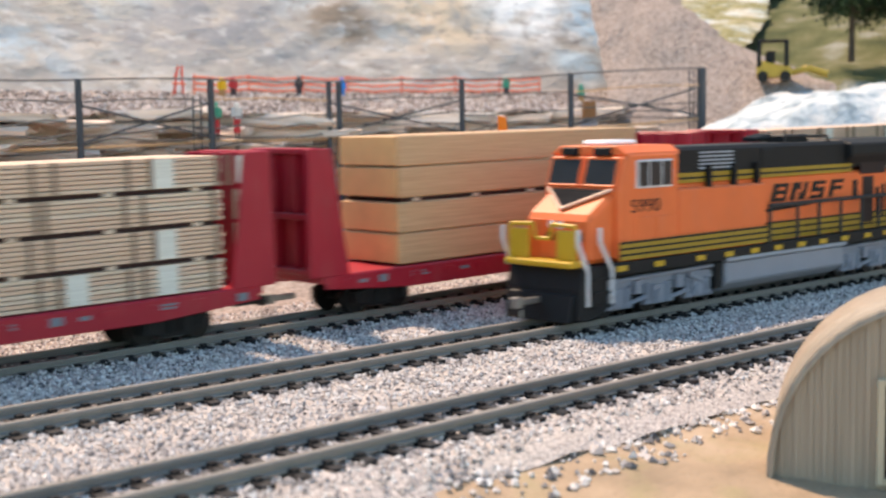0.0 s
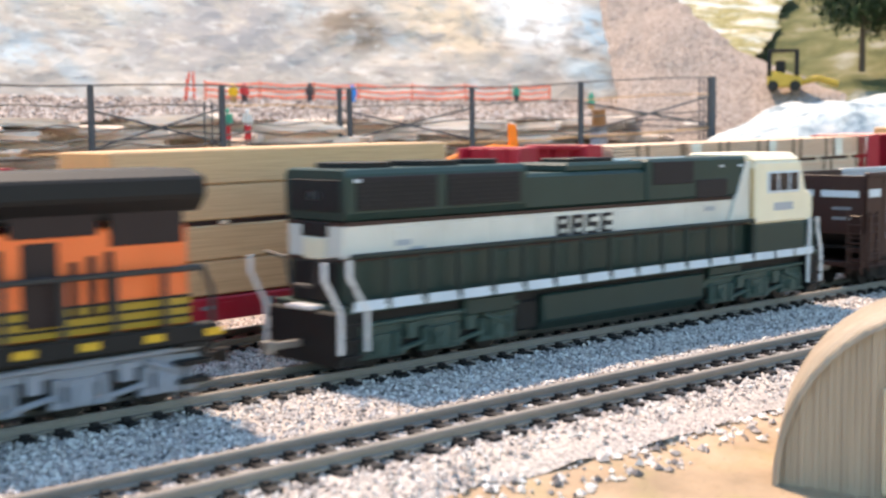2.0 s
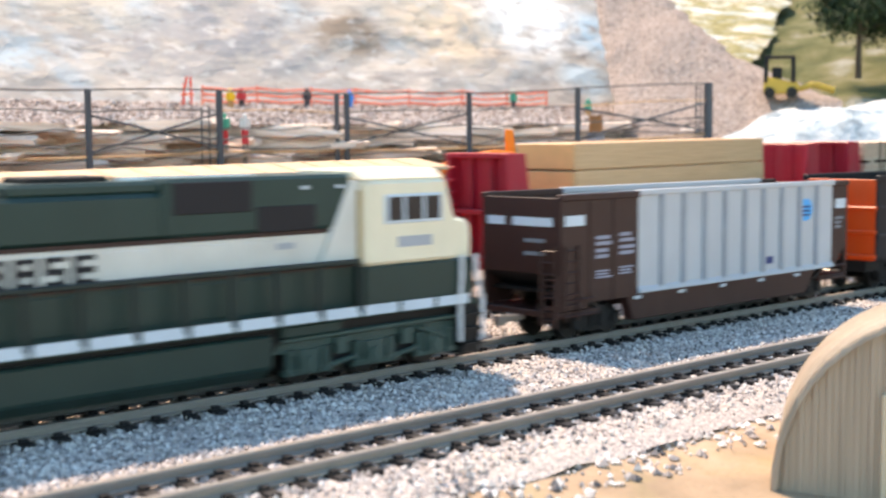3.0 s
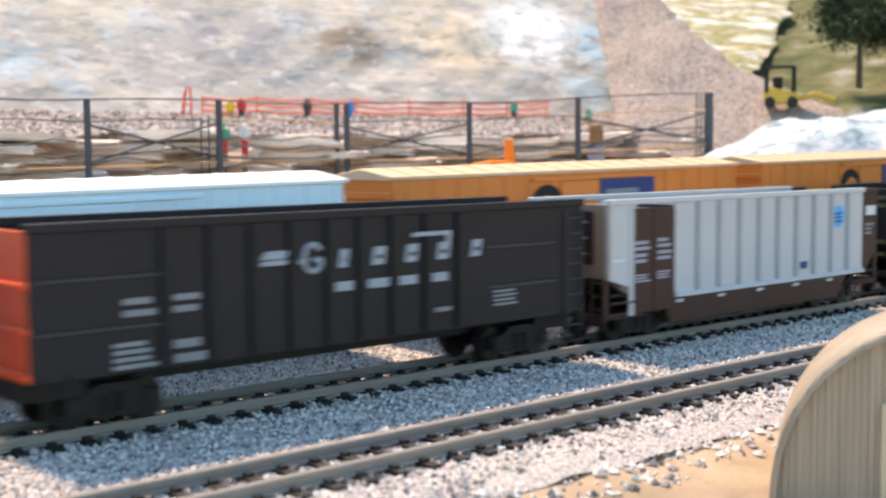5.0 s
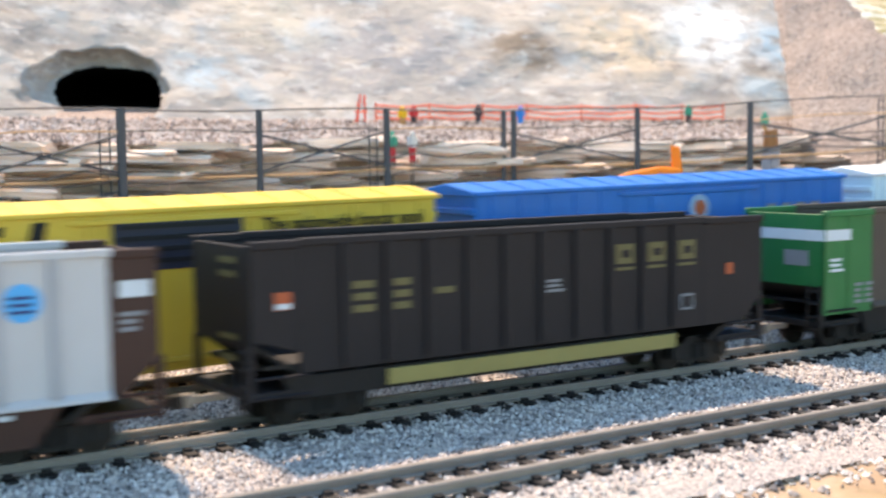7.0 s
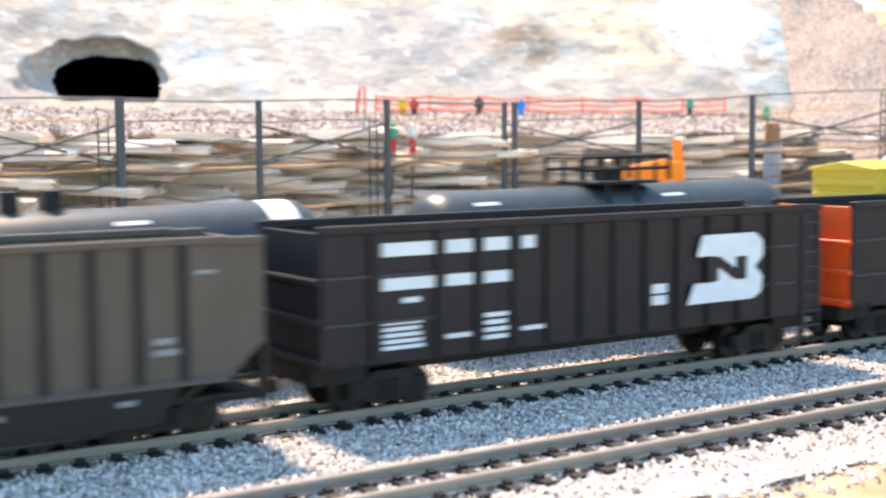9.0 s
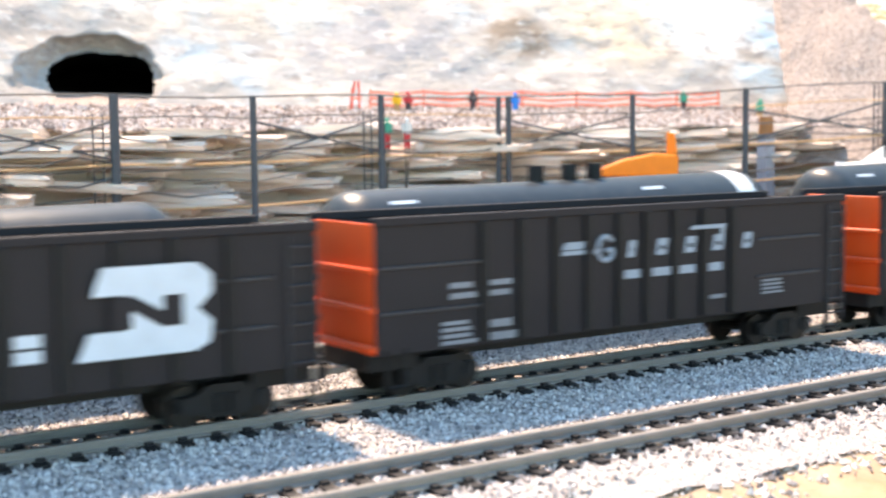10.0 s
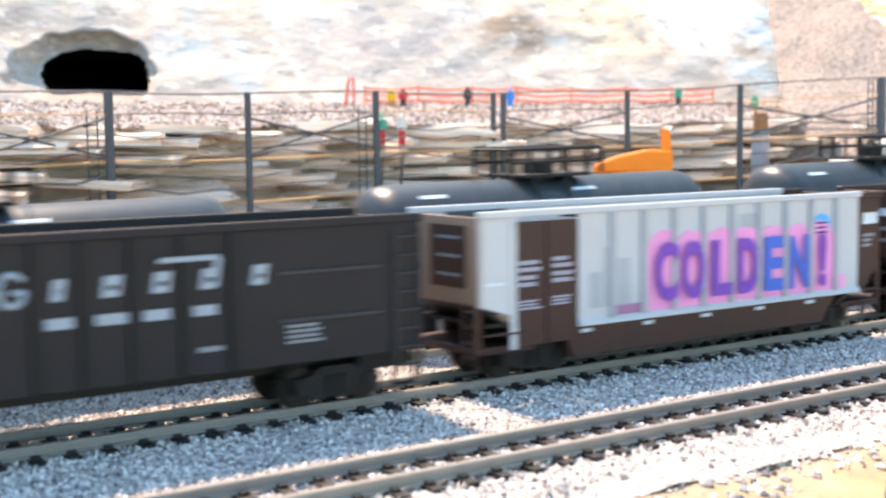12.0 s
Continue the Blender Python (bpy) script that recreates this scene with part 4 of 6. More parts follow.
    for x, s in ((0, 1), (L, -1)):
        a, b = sorted((x, x + s * 0.7))
        block("end_sheet", ENDBROWN if left_white and x == 0 else (side if endcol is CARGREEN and x else endcol), car, (a, b, -w, w, 12.6, top), bevel=0.08)
        piece("slope_sheet", lambda bm: prism(bm, [(x, 12.6), (x + s * 1.0, 12.6), (x + s * 13, 5.6), (x + s * 12, 5.0)], "y", -w + 0.8, w - 0.8), BLACK, car)
        a, b = sorted((x - s * 0.4, x + s * 11))
        block("end_platform", gear, car, (a, b, -w + 0.3, w - 0.3, 4.8, 6.0), bevel=0.15)
        for y in (-w + 0.9, w - 0.9):
            block("end_post", gear, car, (x - 0.4, x + 0.5, y - 0.5, y + 0.5, 6, 12.6))
        end_ladder(car, gear, x - s * 0.6, -w + 0.6, -w + 3.6, 3.2, 13, 4)
        piece("grab_rail", lambda bm: [rod(bm, (x + s * 0.6, -w - 0.2, z), (x + s * 9, -w - 0.2, z), 0.25, 5) for z in (8.0, 5.2)], gear, car)
    block("floor", BLACK, car, (2, L - 2, -w + 0.8, w - 0.8, 9.0, 9.6))
    block("top_tie", endcol, car, (L * 0.33, L * 0.33 + 0.8, -w + 0.5, w - 0.5, 24.5, 25.2))
    freight_base(car, L)
    return car


def gondola(label, L, endcol, ribs, col):
    """Flat-sided coal gondola with posts along the middle."""
    car = thing("coal_gondola", label, "coal gondola", "front train cars")
    top, bot, w = 27.0, 7.4, 9.9
    for s in (-1, 1):
        y0, y1 = sorted((s * w, s * (w - 0.7)))
        block("side_sheet", col, car, (0, L, y0, y1, bot, top), bevel=0.1)
        y0, y1 = sorted((s * (w + 0.55), s * (w - 0.9)))
        block("top_chord", col, car, (-0.3, L + 0.3, y0, y1, top - 0.3, top + 1.0), bevel=0.15)
        y0, y1 = sorted((s * (w + 0.4), s * (w - 0.1)))
        for a, b in ((0.3, 19), (L - 24, L - 7)):
            for z in (13.4, 20.2):
                block("side_strap", RUNG, car, (a, b, y0, y1, z, z + 0.55), bevel=0.1)
        rib = bmesh.new()
        y0, y1 = sorted((s * (w + 0.8), s * (w - 0.1)))
        prism(rib, [(-0.75, bot + 0.4), (0.75, bot + 0.4), (0.75, top - 0.2), (-0.75, top - 0.2)], "y", y0, y1)
        soften(rib, 0.15)
        rib = mesh_of(rib, "rib")
        rib.materials.append(BLACK)
        for x in ribs:
            ob = new("rib", rib)
            ob.parent, ob.location = car, (x * MM, 0, 0)
    for x, s in ((0, 1), (L, -1)):
        a, b = sorted((x, x + s * 0.7))
        end = block("end_sheet", endcol if s > 0 else col, car, (a, b, -w + 0.7, w - 0.7, bot, top), bevel=0.08)
        for z in (8.0, 13.8, 19.6):
            a, b = sorted((x - s * 0.8, x + s * 0.1))
            block("end_rib", endcol if s > 0 else col, end, (a, b, -w + 0.2, w - 0.2, z, z + 0.9), bevel=0.2)
        block("end_sill", BLACK, car, (min(x, x + s * 9), max(x, x + s * 9), -w + 3, w - 3, 4.6, bot))
        piece("step", lambda bm: bend(bm, [(x + s * 1.5, -w - 0.2, bot + 1), (x + s * 1.5, -w - 0.2, 2.6), (x + s * 5, -w - 0.2, 2.6), (x + s * 5, -w - 0.2, bot + 1)], 0.28, 5), BLACK, car)
    ladder_on(car, RUNG, L - 4.6, L - 0.4, 4.0, 26, 8, -w - 0.6)
    block("centre_sill", BLACK, car, (4, L - 4, -2, 2, 4.8, bot + 0.2))
    block("floor", BLACK, car, (0.6, L - 0.6, -w + 0.6, w - 0.6, bot, bot + 0.8))
    freight_base(car, L)
    return car


def silver_hopper(q, graffiti=False, brown_end=False):
    ribs = [20.2 + 7.17 * k for k in range(11)]
    label = "silver coal hopper with bright pink graffiti and brown ends" if graffiti else ("silver coal hopper with a solid dark brown end" if brown_end else "silver coal hopper with dark brown ends and panels")
    if brown_end:
        ribs = [22.0 + 7.0 * k for k in range(11)]
    car = tub_car(label, 98.6, SILVER, BROWN, SILVER, BROWN, ribs, GREY, not brown_end)
    for z, s in ((11.5, 1), (15.2, 2), (17.6, 3)):
        bars(car, LAVENDER, ribs[0] - 12.4, ribs[0] - 7.6, z, z + (1.7 if z < 14 else 2.2), 2 if z > 14 else 3, -10.02, 0.4, s)
        bars(car, LAVENDER, ribs[0] - 5.6, ribs[0] - 1, z + 0.3, z + (2.0 if z < 14 else 2.5), 2 if z > 14 else 3, -10.02, 0.4, s + 5)
    slab("white_patch", WHITE, car, 93.2, 97.6, 21, 23.2)
    bars(car, PALE, 93.2, 96.8, 16.5, 19.5, 3, -10.02, 0.4, 2)
    for k in range(5):
        slab("reflector", WHITE, car, 21 + k * 14, 23.2 + k * 14, 6.6, 7.2, -9.75)
    x = 80.8

    def disc(bm):
        rod(bm, (x, -10.15, 21.2), (x, -9.9, 21.2), 2.5, 24)
    piece("round_emblem", disc, BLUEMARK, car)
    bars(car, NAVY, x - 1.7, x + 1.8, 19.9, 22.6, 3, -10.16, 0.55, 3)
    slab("small_stencil", NAVY, car, 65.3, 68.0, 10.2, 11.8)
    if brown_end:
        slab("white_patch", WHITE, car, 1.0, 6.4, 21.5, 23.4)
        block("white_patch", WHITE, car, (-0.1, 0.02, -8, 2, 21.4, 23))
        block("white_patch", WHITE, car, (-0.1, 0.02, 4, 8.6, 21.4, 23))
        for z in (16, 18.4):
            block("lettering", PALE, car, (-0.1, 0.02, -6, -1, z, z + 0.7))
        ladder_on(car, BROWN, 1.0, 4.6, 4.2, 18, 7, -10.3)
        end_ladder(car, BROWN, -0.7, -9.2, -5.6, 3.4, 18, 7)
    else:
        block("placard", BROWN, car, (-0.12, 0.02, -6.4, 3.4, 15.2, 25.2))
        for z in (17, 20, 23):
            block("lettering", PALE, car, (-0.2, -0.1, -5, 1.5, z, z + 0.5))
        slab("grab_iron", WHITE, car, 1.0, 5.0, 15.8, 16.2)
    if graffiti:
        blue_spray = plain("blue_spray", (0.05, 0.13, 0.55), 0.6)
        letters = (("C", 39.6, 11.0, VIOLET), ("O", 46.0, 10.9, VIOLET), ("L", 53.0, 10.8, VIOLET), ("D", 59.8, 10.7, VIOLET), ("E", 66.6, 10.6, blue_spray), ("N", 73.6, 10.5, blue_spray), ("!", 80.2, 10.4, VIOLET))
        for k, (ch, x, z, col) in enumerate(letters):
            wob = random.Random(k)
            prof = [(x + 5.0 * math.cos(t * 0.3491) * wob.uniform(0.88, 1.1), z + 5.2 + 6.6 * math.sin(t * 0.3491) * wob.uniform(0.9, 1.08)) for t in range(18)]
            piece("pink_spray_patch", lambda bm: prism(bm, prof, "y", -10.14 - 0.012 * k, -9.98), PINK, car)
            words(ch, car, col, x - (2.9 if ch != "!" else 1.2), z, 13.2, -10.85, 5.6 if ch != "!" else 2.4, 0.5)
        slab("pink_spray_patch", PINK, car, 36, 88, 8.9, 11.6, -10.0, 0.1)
        slab("violet_spray_patch", plain("mauve_spray", (0.33, 0.16, 0.28), 0.6), car, 28.4, 35, 8.9, 10.6, -10.0, 0.1)
        slab("grey_spray_patch", GREY, car, 58.4, 62.6, 19.8, 24.6, -10.0, 0.1)
        for x, h in ((23.8, 3), (27, 5), (30.2, 4)):
            slab("grey_spray_patch", GREY, car, x - 1.2, x + 1.4, 10.5, 10.5 + h * 2, -10.0, 0.1)
    return car


def dark_hopper(label, green_end=False):
    ribs = [14.0 + 6.2 * k for k in range(13)] if green_end else [7.6 + 7.25 * k for k in range(12)]
    body = TAUPE if green_end else COALBLACK
    car = tub_car(label, 102.4 if not green_end else 94.0, body, CARGREEN if green_end else COALBLACK, body, BLACK, ribs, COALBLACK, False, lower=None if green_end else OCHRE)
    if green_end:
        for a, b in ((0.6, 7.4),):
            slab("white_patch", WHITE, car, a - 0.4, b, 21.5, 23.6)
        block("white_band", WHITE, car, (-0.15, 0.02, -9.8, 9.8, 21.5, 23.6))
        bars(car, WHITE, 1.5, 5.5, 15.5, 18.5, 3, -10.02)
        for x in (8.8, 12):
            bars(car, PALE, x, x + 2.4, 9.0, 13.5, 4, -10.02)
        block("lettering", PALE, car, (-0.15, 0.02, -6, 0, 16.5, 19.5))
        for k in range(4):
            slab("reflector", PALE, car, 22 + 17 * k, 24.5 + 17 * k, 5.8, 6.5, -9.75)
        bars(car, PALE, 78, 82, 12, 15, 2, -10.02)
        bars(car, PALE, 84, 87, 22.5, 23.5, 1, -10.02)
    else:
        slab("orange_label", DULLORANGE, car, 3.6, 6.2, 17.5, 20)
        slab("pale_label", WHITE, car, 3.7, 6.1, 17.6, 18.4, -10.1)
        for x in (16.2, 23.2, 30.6):
            bars(car, FADED, x, x + 4.2, 16.2 if x < 30 else 18, 21.5 if x < 30 else 19.6, 3 if x < 30 else 1, -10.02, 0.4, int(x))
        bars(car, PALE, 52, 56, 16.6, 19, 3, -10.02)
        for x, n in ((67.0, 1), (74.2, 2), (81.4, 3)):
            slab("brand_block", FADED, car, x, x + 4.0, 20.3, 23.6)
            slab("brand_block", FADED, car, x, x + 4.0, 19.2, 19.7)
            slab("brand_gap", COALBLACK, car, x + 1.2, x + 3.1, 21.3, 22.6, -10.12, 0.06)
        slab("white_stencil", PALE, car, 82, 85, 11.4, 14.2)
        slab("stencil_gap", COALBLACK, car, 82.4, 84.6, 11.8, 13.8, -10.12, 0.06)
        slab("orange_label", DULLORANGE, car, 93.2, 94.8, 17, 19)
        for z in (10, 13, 22, 24):
            block("lettering", FADED, car, (-0.1, 0.02, -5, 0.5, z, z + 0.9))
    return car


TAUPE = paint("weathered_taupe_paint", (0.075, 0.062, 0.052), 0.6, 0.25)


def grande_gondola():
    ribs = [19.4, 26.8, 33.8, 40.6, 47.4, 53.6, 60.2, 67.2, 74.4]
    car = gondola("black coal gondola with an orange end and white lettering", 105.0, REDORANGE, ribs, COALBLACK)
    y = -9.95
    for x in (13.0, 20.6):
        bars(car, PALE, x, x + 5.4, 15.0, 18.2, 2, y, 0.45, int(x))
        bars(car, PALE, x - (1.6 if x < 20 else 0), x + 5.4, 8.0, 12.0, 4 if x < 20 else 2, y, 0.4, int(x) + 1)
    # road name as leaning white shapes, over a row of small ones
    slanted(car, BRANDPALE, 35.0, 39.4, 21.2, 22.4, 1, 0.9, y, fill=1.0)
    slanted(car, BRANDPALE, 34.8, 39.6, 20.3, 21.0, 1, 0.4, y, fill=1.0)
    slanted(car, BRANDPALE, 41.6, 43.2, 20.2, 21.0, 1, 0.4, y, fill=1.0)

    def curl(bm):
        arc = [(44.4 + 1.7 * math.cos(t), y - 0.06, 21.0 + 2.1 * math.sin(t)) for t in (0.6 + 0.6 * k for k in range(10))]
        bend(bm, arc + [(46.0, y - 0.06, 20.7), (44.6, y - 0.06, 20.7)], 0.42, 5)
    piece("brand_curl", curl, BRANDPALE, car)
    for x, w in ((49.2, 1.6), (55.8, 2.4), (62.6, 2.4), (69.4, 2.4), (77.0, 2.2)):
        slanted(car, BRANDPALE, x, x + w, 19.2, 22.0, 1, 0.5, y, fill=1.0)
        slab("brand_gap", COALBLACK, car, x + 0.95, x + w - 0.35, 20.1, 20.8, y - 0.1, 0.06)
    slanted(car, BRANDPALE, 63.2, 71.6, 23.2, 23.9, 1, 0.4, y - 0.85, fill=1.0)
    slanted(car, BRANDPALE, 71.0, 72.0, 19.4, 23.4, 1, 0.7, y, fill=1.0)
    for x in (48.4, 55.0, 61.4, 68.4):
        bars(car, BRANDPALE, x, x + 4.4, 15.6, 17.4, 1, y, 0.2, int(x))
    bars(car, PALE, 82.4, 88.6, 10.4, 13.4, 4, y, 0.45, 3)
    slab("stencil", PALE, car, 69, 72.6, 10.6, 11.3, y)
    return car


def bn_gondola():
    ribs = [8.6, 20.0, 27.2, 34.3, 41.0, 48.1, 55.2, 62.2, 69.6, 77.0, 84.6, 92.6]
    car = gondola("black coal gondola with white blocks and a large monogram", 106.0, COALBLACK, ribs, COALBLACK)
    y = -9.95
    for x, w in ((10.0, 9.2), (21.2, 5.0), (28.4, 4.8), (35.6, 2.6)):
        slab("lettering", WHITE, car, x, x + w, 23.2, 25.2, y)
        if x < 35:
            slab("lettering", WHITE, car, x, x + w, 18.2, 20.0, y)
    slab("lettering", WHITE, car, 13.5, 16.6, 16.2, 17.0, y)
    for x, w, n in ((10.0, 9, 5), (28.4, 4.8, 4)):
        bars(car, WHITE, x, x + w, 9.4, 14.0, n, y, 0.4, n)
    for x in (21.2, 35.6):
        slab("lettering", WHITE, car, x, x + 4.6, 10.2, 10.9, y)
    for z in (12.0, 14.0):
        slab("white_stencil", WHITE, car, 63.4, 66.8, z, z + 1.6, y)
    # monogram as plain shapes
    mark = [(71.2, 10.8), (83, 10.8), (84.6, 12), (84.9, 15), (83.4, 17.0), (84.9, 19), (84.9, 21.8), (83.4, 23.6), (73.8, 23.6), (72.8, 19.6), (76.0, 19.6), (76, 14.6), (72.4, 14.6)]
    def grow(p):
        return [(71.0 + (a - 71.2) * 1.36, 11.6 + (b - 10.8) * 0.93) for a, b in p]
    piece("brand_mark", lambda bm: prism(bm, grow(mark), "y", y - 0.95, y - 0.83), WHITE, car)
    piece("brand_gap", lambda bm: prism(bm, grow([(74.6, 14.8), (76.6, 14.8), (76.6, 17.4), (79.6, 14.8), (81.8, 14.8), (81.8, 19.2), (79.8, 19.2), (79.8, 17.0), (76.8, 19.4), (74.6, 19.4)]), "y", y - 1.02, y - 0.93), COALBLACK, car)
    return car


# ---- locomotives ----
def handrails(loco, mat, pts, posts, z0, y):
    piece("handrail", lambda bm: bend(bm, pts, 0.42, 6), mat, loco)
    for x, z1 in posts:
        piece("stanchion", lambda bm: rod(bm, (x, y, z0), (x, y, z1), 0.46, 6), mat, loco)


def step_rail(loco, mat, x, y, lean):
    piece("step_handrail", lambda bm: bend(bm, [(x, y, 3.5), (x, y, 9.6), (x + lean, y, 14.6), (x + lean, y, 17.2)], 0.42, 6), mat, loco)


def orange_loco():
    lo = thing("orange_locomotive", "orange, black and yellow diesel locomotive with white handrails", "locomotive")
    # frame and pilot
    block("frame", BLACK, lo, (3, 133, -7.5, 7.5, 5.6, 9.0), bevel=0.2)
    for s in (-1, 1):
        y0, y1 = sorted((s * 9.9, s * 7.0))
        block("sill", BLACK, lo, (8, 133.5, y0, y1, 8.3, 10.6), bevel=0.15)
        y0, y1 = sorted((s * 9.95, s * 9.7))
        block("yellow_band", BANDYELLOW, lo, (12.0, 62.0, y0, y1, 10.9, 14.2))
        y2, y3 = sorted((s * 10.02, s * 9.7))
        for z in (11.6, 12.7, 13.8):
            block("black_line", BLACK, lo, (12.0, 62.0, y2, y3, z, z + 0.38))
    piece("pilot", lambda bm: prism(bm, [(0.6, 1.0), (4, 0.8), (9, 2.2), (9, 10.4), (2.2, 10.4), (1.2, 6.5)], "y", -9.6, 9.6), BLACK, lo, bevel=0.35)
    piece("plow", lambda bm: prism(bm, [(-0.8, 0.6), (2.0, 0.6), (2.0, 5.6), (0.4, 5.6)], "y", -8.2, 8.2), BLACK, lo, bevel=0.3)
    for s in (-1, 1):
        for z in (3.2, 5.6, 8.0):
            y0, y1 = sorted((s * 10.0, s * 7.4))
            block("step", BLACK, lo, (4.2, 9.4, y0, y1, z - 0.3, z + 0.3))
            block("step", BLACK, lo, (127, 132, y0, y1, z - 0.3, z + 0.3))
    block("anticlimber", YELLOW, lo, (-0.4, 3.0, -8.6, 8.6, 10.3, 11.5), bevel=0.3)
    # front platform railing with yellow plates
    block("front_plate", YELLOW, lo, (0.9, 1.9, -8.2, -3.6, 11.5, 16.8), (0.9, 1.9, 3.6, 8.2, 11.5, 16.8), bevel=0.2)
    piece("front_rail", lambda bm: bend(bm, [(1.2, -8.2, 11.5), (1.2, -8.2, 17.6), (1.2, -2.4, 17.8), (1.2, -1.8, 15.2), (1.2, 1.8, 15.2), (1.2, 2.4, 17.8), (1.2, 8.2, 17.6), (1.2, 8.2, 11.5)], 0.38, 6), YELLOW, lo)
    step_rail(lo, HANDRAIL, 3.0, -9.6, -2.6)
    step_rail(lo, HANDRAIL, 9.6, -9.9, -3.4)
    step_rail(lo, HANDRAIL, 3.0, 9.6, -2.6)
    # nose
    piece("nose", lambda bm: prism(bm, [(5.0, 10.6), (14.5, 10.6), (14.5, 24.2), (12.2, 23.2), (6.0, 19.4), (5.2, 18.2)], "y", -8.2, 8.2), ORANGE, lo, bevel=0.9)
    def chevron(bm):
        lo_v = [bm.verts.new(p) for p in ((12.0, -7.6, 23.15), (12.0, 7.6, 23.15), (6.8, 0, 19.95))]
        hi_v = [bm.verts.new(p) for p in ((11.8, -7.6, 23.55), (11.8, 7.6, 23.55), (6.5, 0, 20.3))]
        bm.faces.new(lo_v)
        bm.faces.new(hi_v)
        for k in range(3):
            bm.faces.new((lo_v[k], lo_v[(k + 1) % 3], hi_v[(k + 1) % 3], hi_v[k]))
    piece("chevron", chevron, MATTE, lo)
    piece("chevron_edge", lambda bm: bend(bm, [(11.8, -8.0, 23.6), (6.4, 0, 20.2), (11.8, 8.0, 23.6)], 0.3, 6), plain("pale_orange_edge", (0.8, 0.5, 0.36)), lo)
    for y in (-1.1, 1.1):
        piece("headlight", lambda bm: rod(bm, (4.8, y, 17.4), (5.8, y, 17.4), 0.75, 14), HANDRAIL, lo)
    block("nose_door", ORANGE, lo, (4.8, 5.2, 3.0, 6.2, 11.2, 18.4), bevel=0.15)
    piece("brand_mark", lambda bm: [box(bm, 4.85, 5.05, y, y + 1.7, 14.6, 16.0) for y in (-6.6, -4.2, -1.8, 0.6)], BLACK, lo)
    # cab
    cab = piece("cab", lambda bm: prism(bm, [(12.2, 10.6), (31.0, 10.6), (31.0, 30.2), (15.5, 30.2), (14.2, 29.6), (12.2, 23.4)], "y", -9.6, 9.6), ORANGE, lo, bevel=0.7)
    piece("roof", lambda bm: prism(bm, [(-9.3, 30.0), (-7.2, 31.4), (7.2, 31.4), (9.3, 30.0), (9.3, 29.6), (-9.3, 29.6)], "x", 14.4, 31.4), ORANGE, lo, bevel=0.3)
    for y0, y1 in ((-8.4, -0.6), (0.6, 8.4)):
        piece("windscreen", lambda bm: prism(bm, [(12.0, 24.4), (12.45, 24.3), (14.1, 28.9), (13.6, 29.0)], "y", y0, y1), GLASS, cab)
        piece("windscreen_gasket", lambda bm: [bend(bm, [(12.1, y0, 24.2), (13.75, y0, 29.1), (13.75, y1, 29.1), (12.1, y1, 24.2), (12.1, y0, 24.2)], 0.3, 5)], ORANGE, cab)
    block("number_board", BLACK, cab, (13.4, 14.6, -6.0, -2.2, 29.6, 31.0), (13.4, 14.6, 2.2, 6.0, 29.6, 31.0), bevel=0.15)
    for s in (-1, 1):
        y0, y1 = sorted((s * 9.85, s * 9.4))
        win = block("side_window_frame", HANDRAIL, cab, (17.2, 28.4, y0, y1, 23.6, 28.8), bevel=0.2)
        y0, y1 = sorted((s * 9.98, s * 9.8))
        for a, b in ((17.8, 20.6), (21.2, 24.6), (25.2, 27.9)):
            block("pane", GLASS, win, (a, b, y0, y1, 24.0, 28.4))
    # wide equipment body behind the cab
    block("wide_body", ORANGE, lo, (30.8, 62.0, -9.5, 9.5, 10.6, 23.0), bevel=0.4)
    block("body_panel", ORANGE, lo, (17, 23, -9.75, -9.5, 13, 18.4), (23.4, 28, -9.75, -9.5, 13, 18.4), bevel=0.1)
    block("upper_body", BLACK, lo, (31.0, 128, -8.0, 8.0, 24.8, 30.8), bevel=0.7)
    block("upper_yellow_band", BANDYELLOW, lo, (31.0, 100, -8.06, 8.06, 23.9, 25.8), bevel=0.05)
    block("band_line", BLACK, lo, (31.0, 100, -8.12, 8.12, 24.6, 25.0))
    block("hood", ORANGE, lo, (31.0, 130, -7.8, 7.8, 10.6, 24.0), bevel=0.4)
    for k in range(5):
        block("grille_slat", GREY, lo, (39.5, 51.5, -8.2, -8.0, 26.4 + 0.75 * k, 26.75 + 0.75 * k))
    for x in (41.5, 50.5, 59):
        block("body_post", BLACK, lo, (x, x + 1.1, -9.2, -8.0, 22.8, 27.2), bevel=0.1)
    block("side_vent", BLACK, lo, (62, 67, -8.2, -8.0, 25.8, 29.8), bevel=0.1)
    # stripes on the hood
    block("yellow_band", BANDYELLOW, lo, (62.0, 130, -7.9, 7.9, 10.8, 14.6))
    for z in (11.6, 12.9, 14.2):
        block("black_line", BLACK, lo, (62.0, 130, -7.97, 7.97, z, z + 0.4))
    # radiator wings
    piece("radiator_wing", lambda bm: prism(bm, [(-8.0, 25.6), (-9.9, 27.6), (-9.7, 30.2), (-6.0, 31.2), (6.0, 31.2), (9.7, 30.2), (9.9, 27.6), (8.0, 25.6)], "x", 97, 132), BLACK, lo, bevel=0.35)
    block("radiator_screen", SCREEN, lo, (104, 116, -8.15, -7.7, 23.2, 26.2), (118, 129, -8.15, -7.7, 21.6, 26.2), bevel=0.1)
    for a, b, z0, z1 in ((101, 103, 17.5, 22), (105.5, 110.5, 12.2, 22.6), (112, 113.2, 13, 20), (114.6, 115.8, 13, 20.6), (117.2, 118.4, 13, 21)):
        block("hood_door", SCREEN, lo, (a, b, -8.05, -7.7, z0, z1), bevel=0.1)
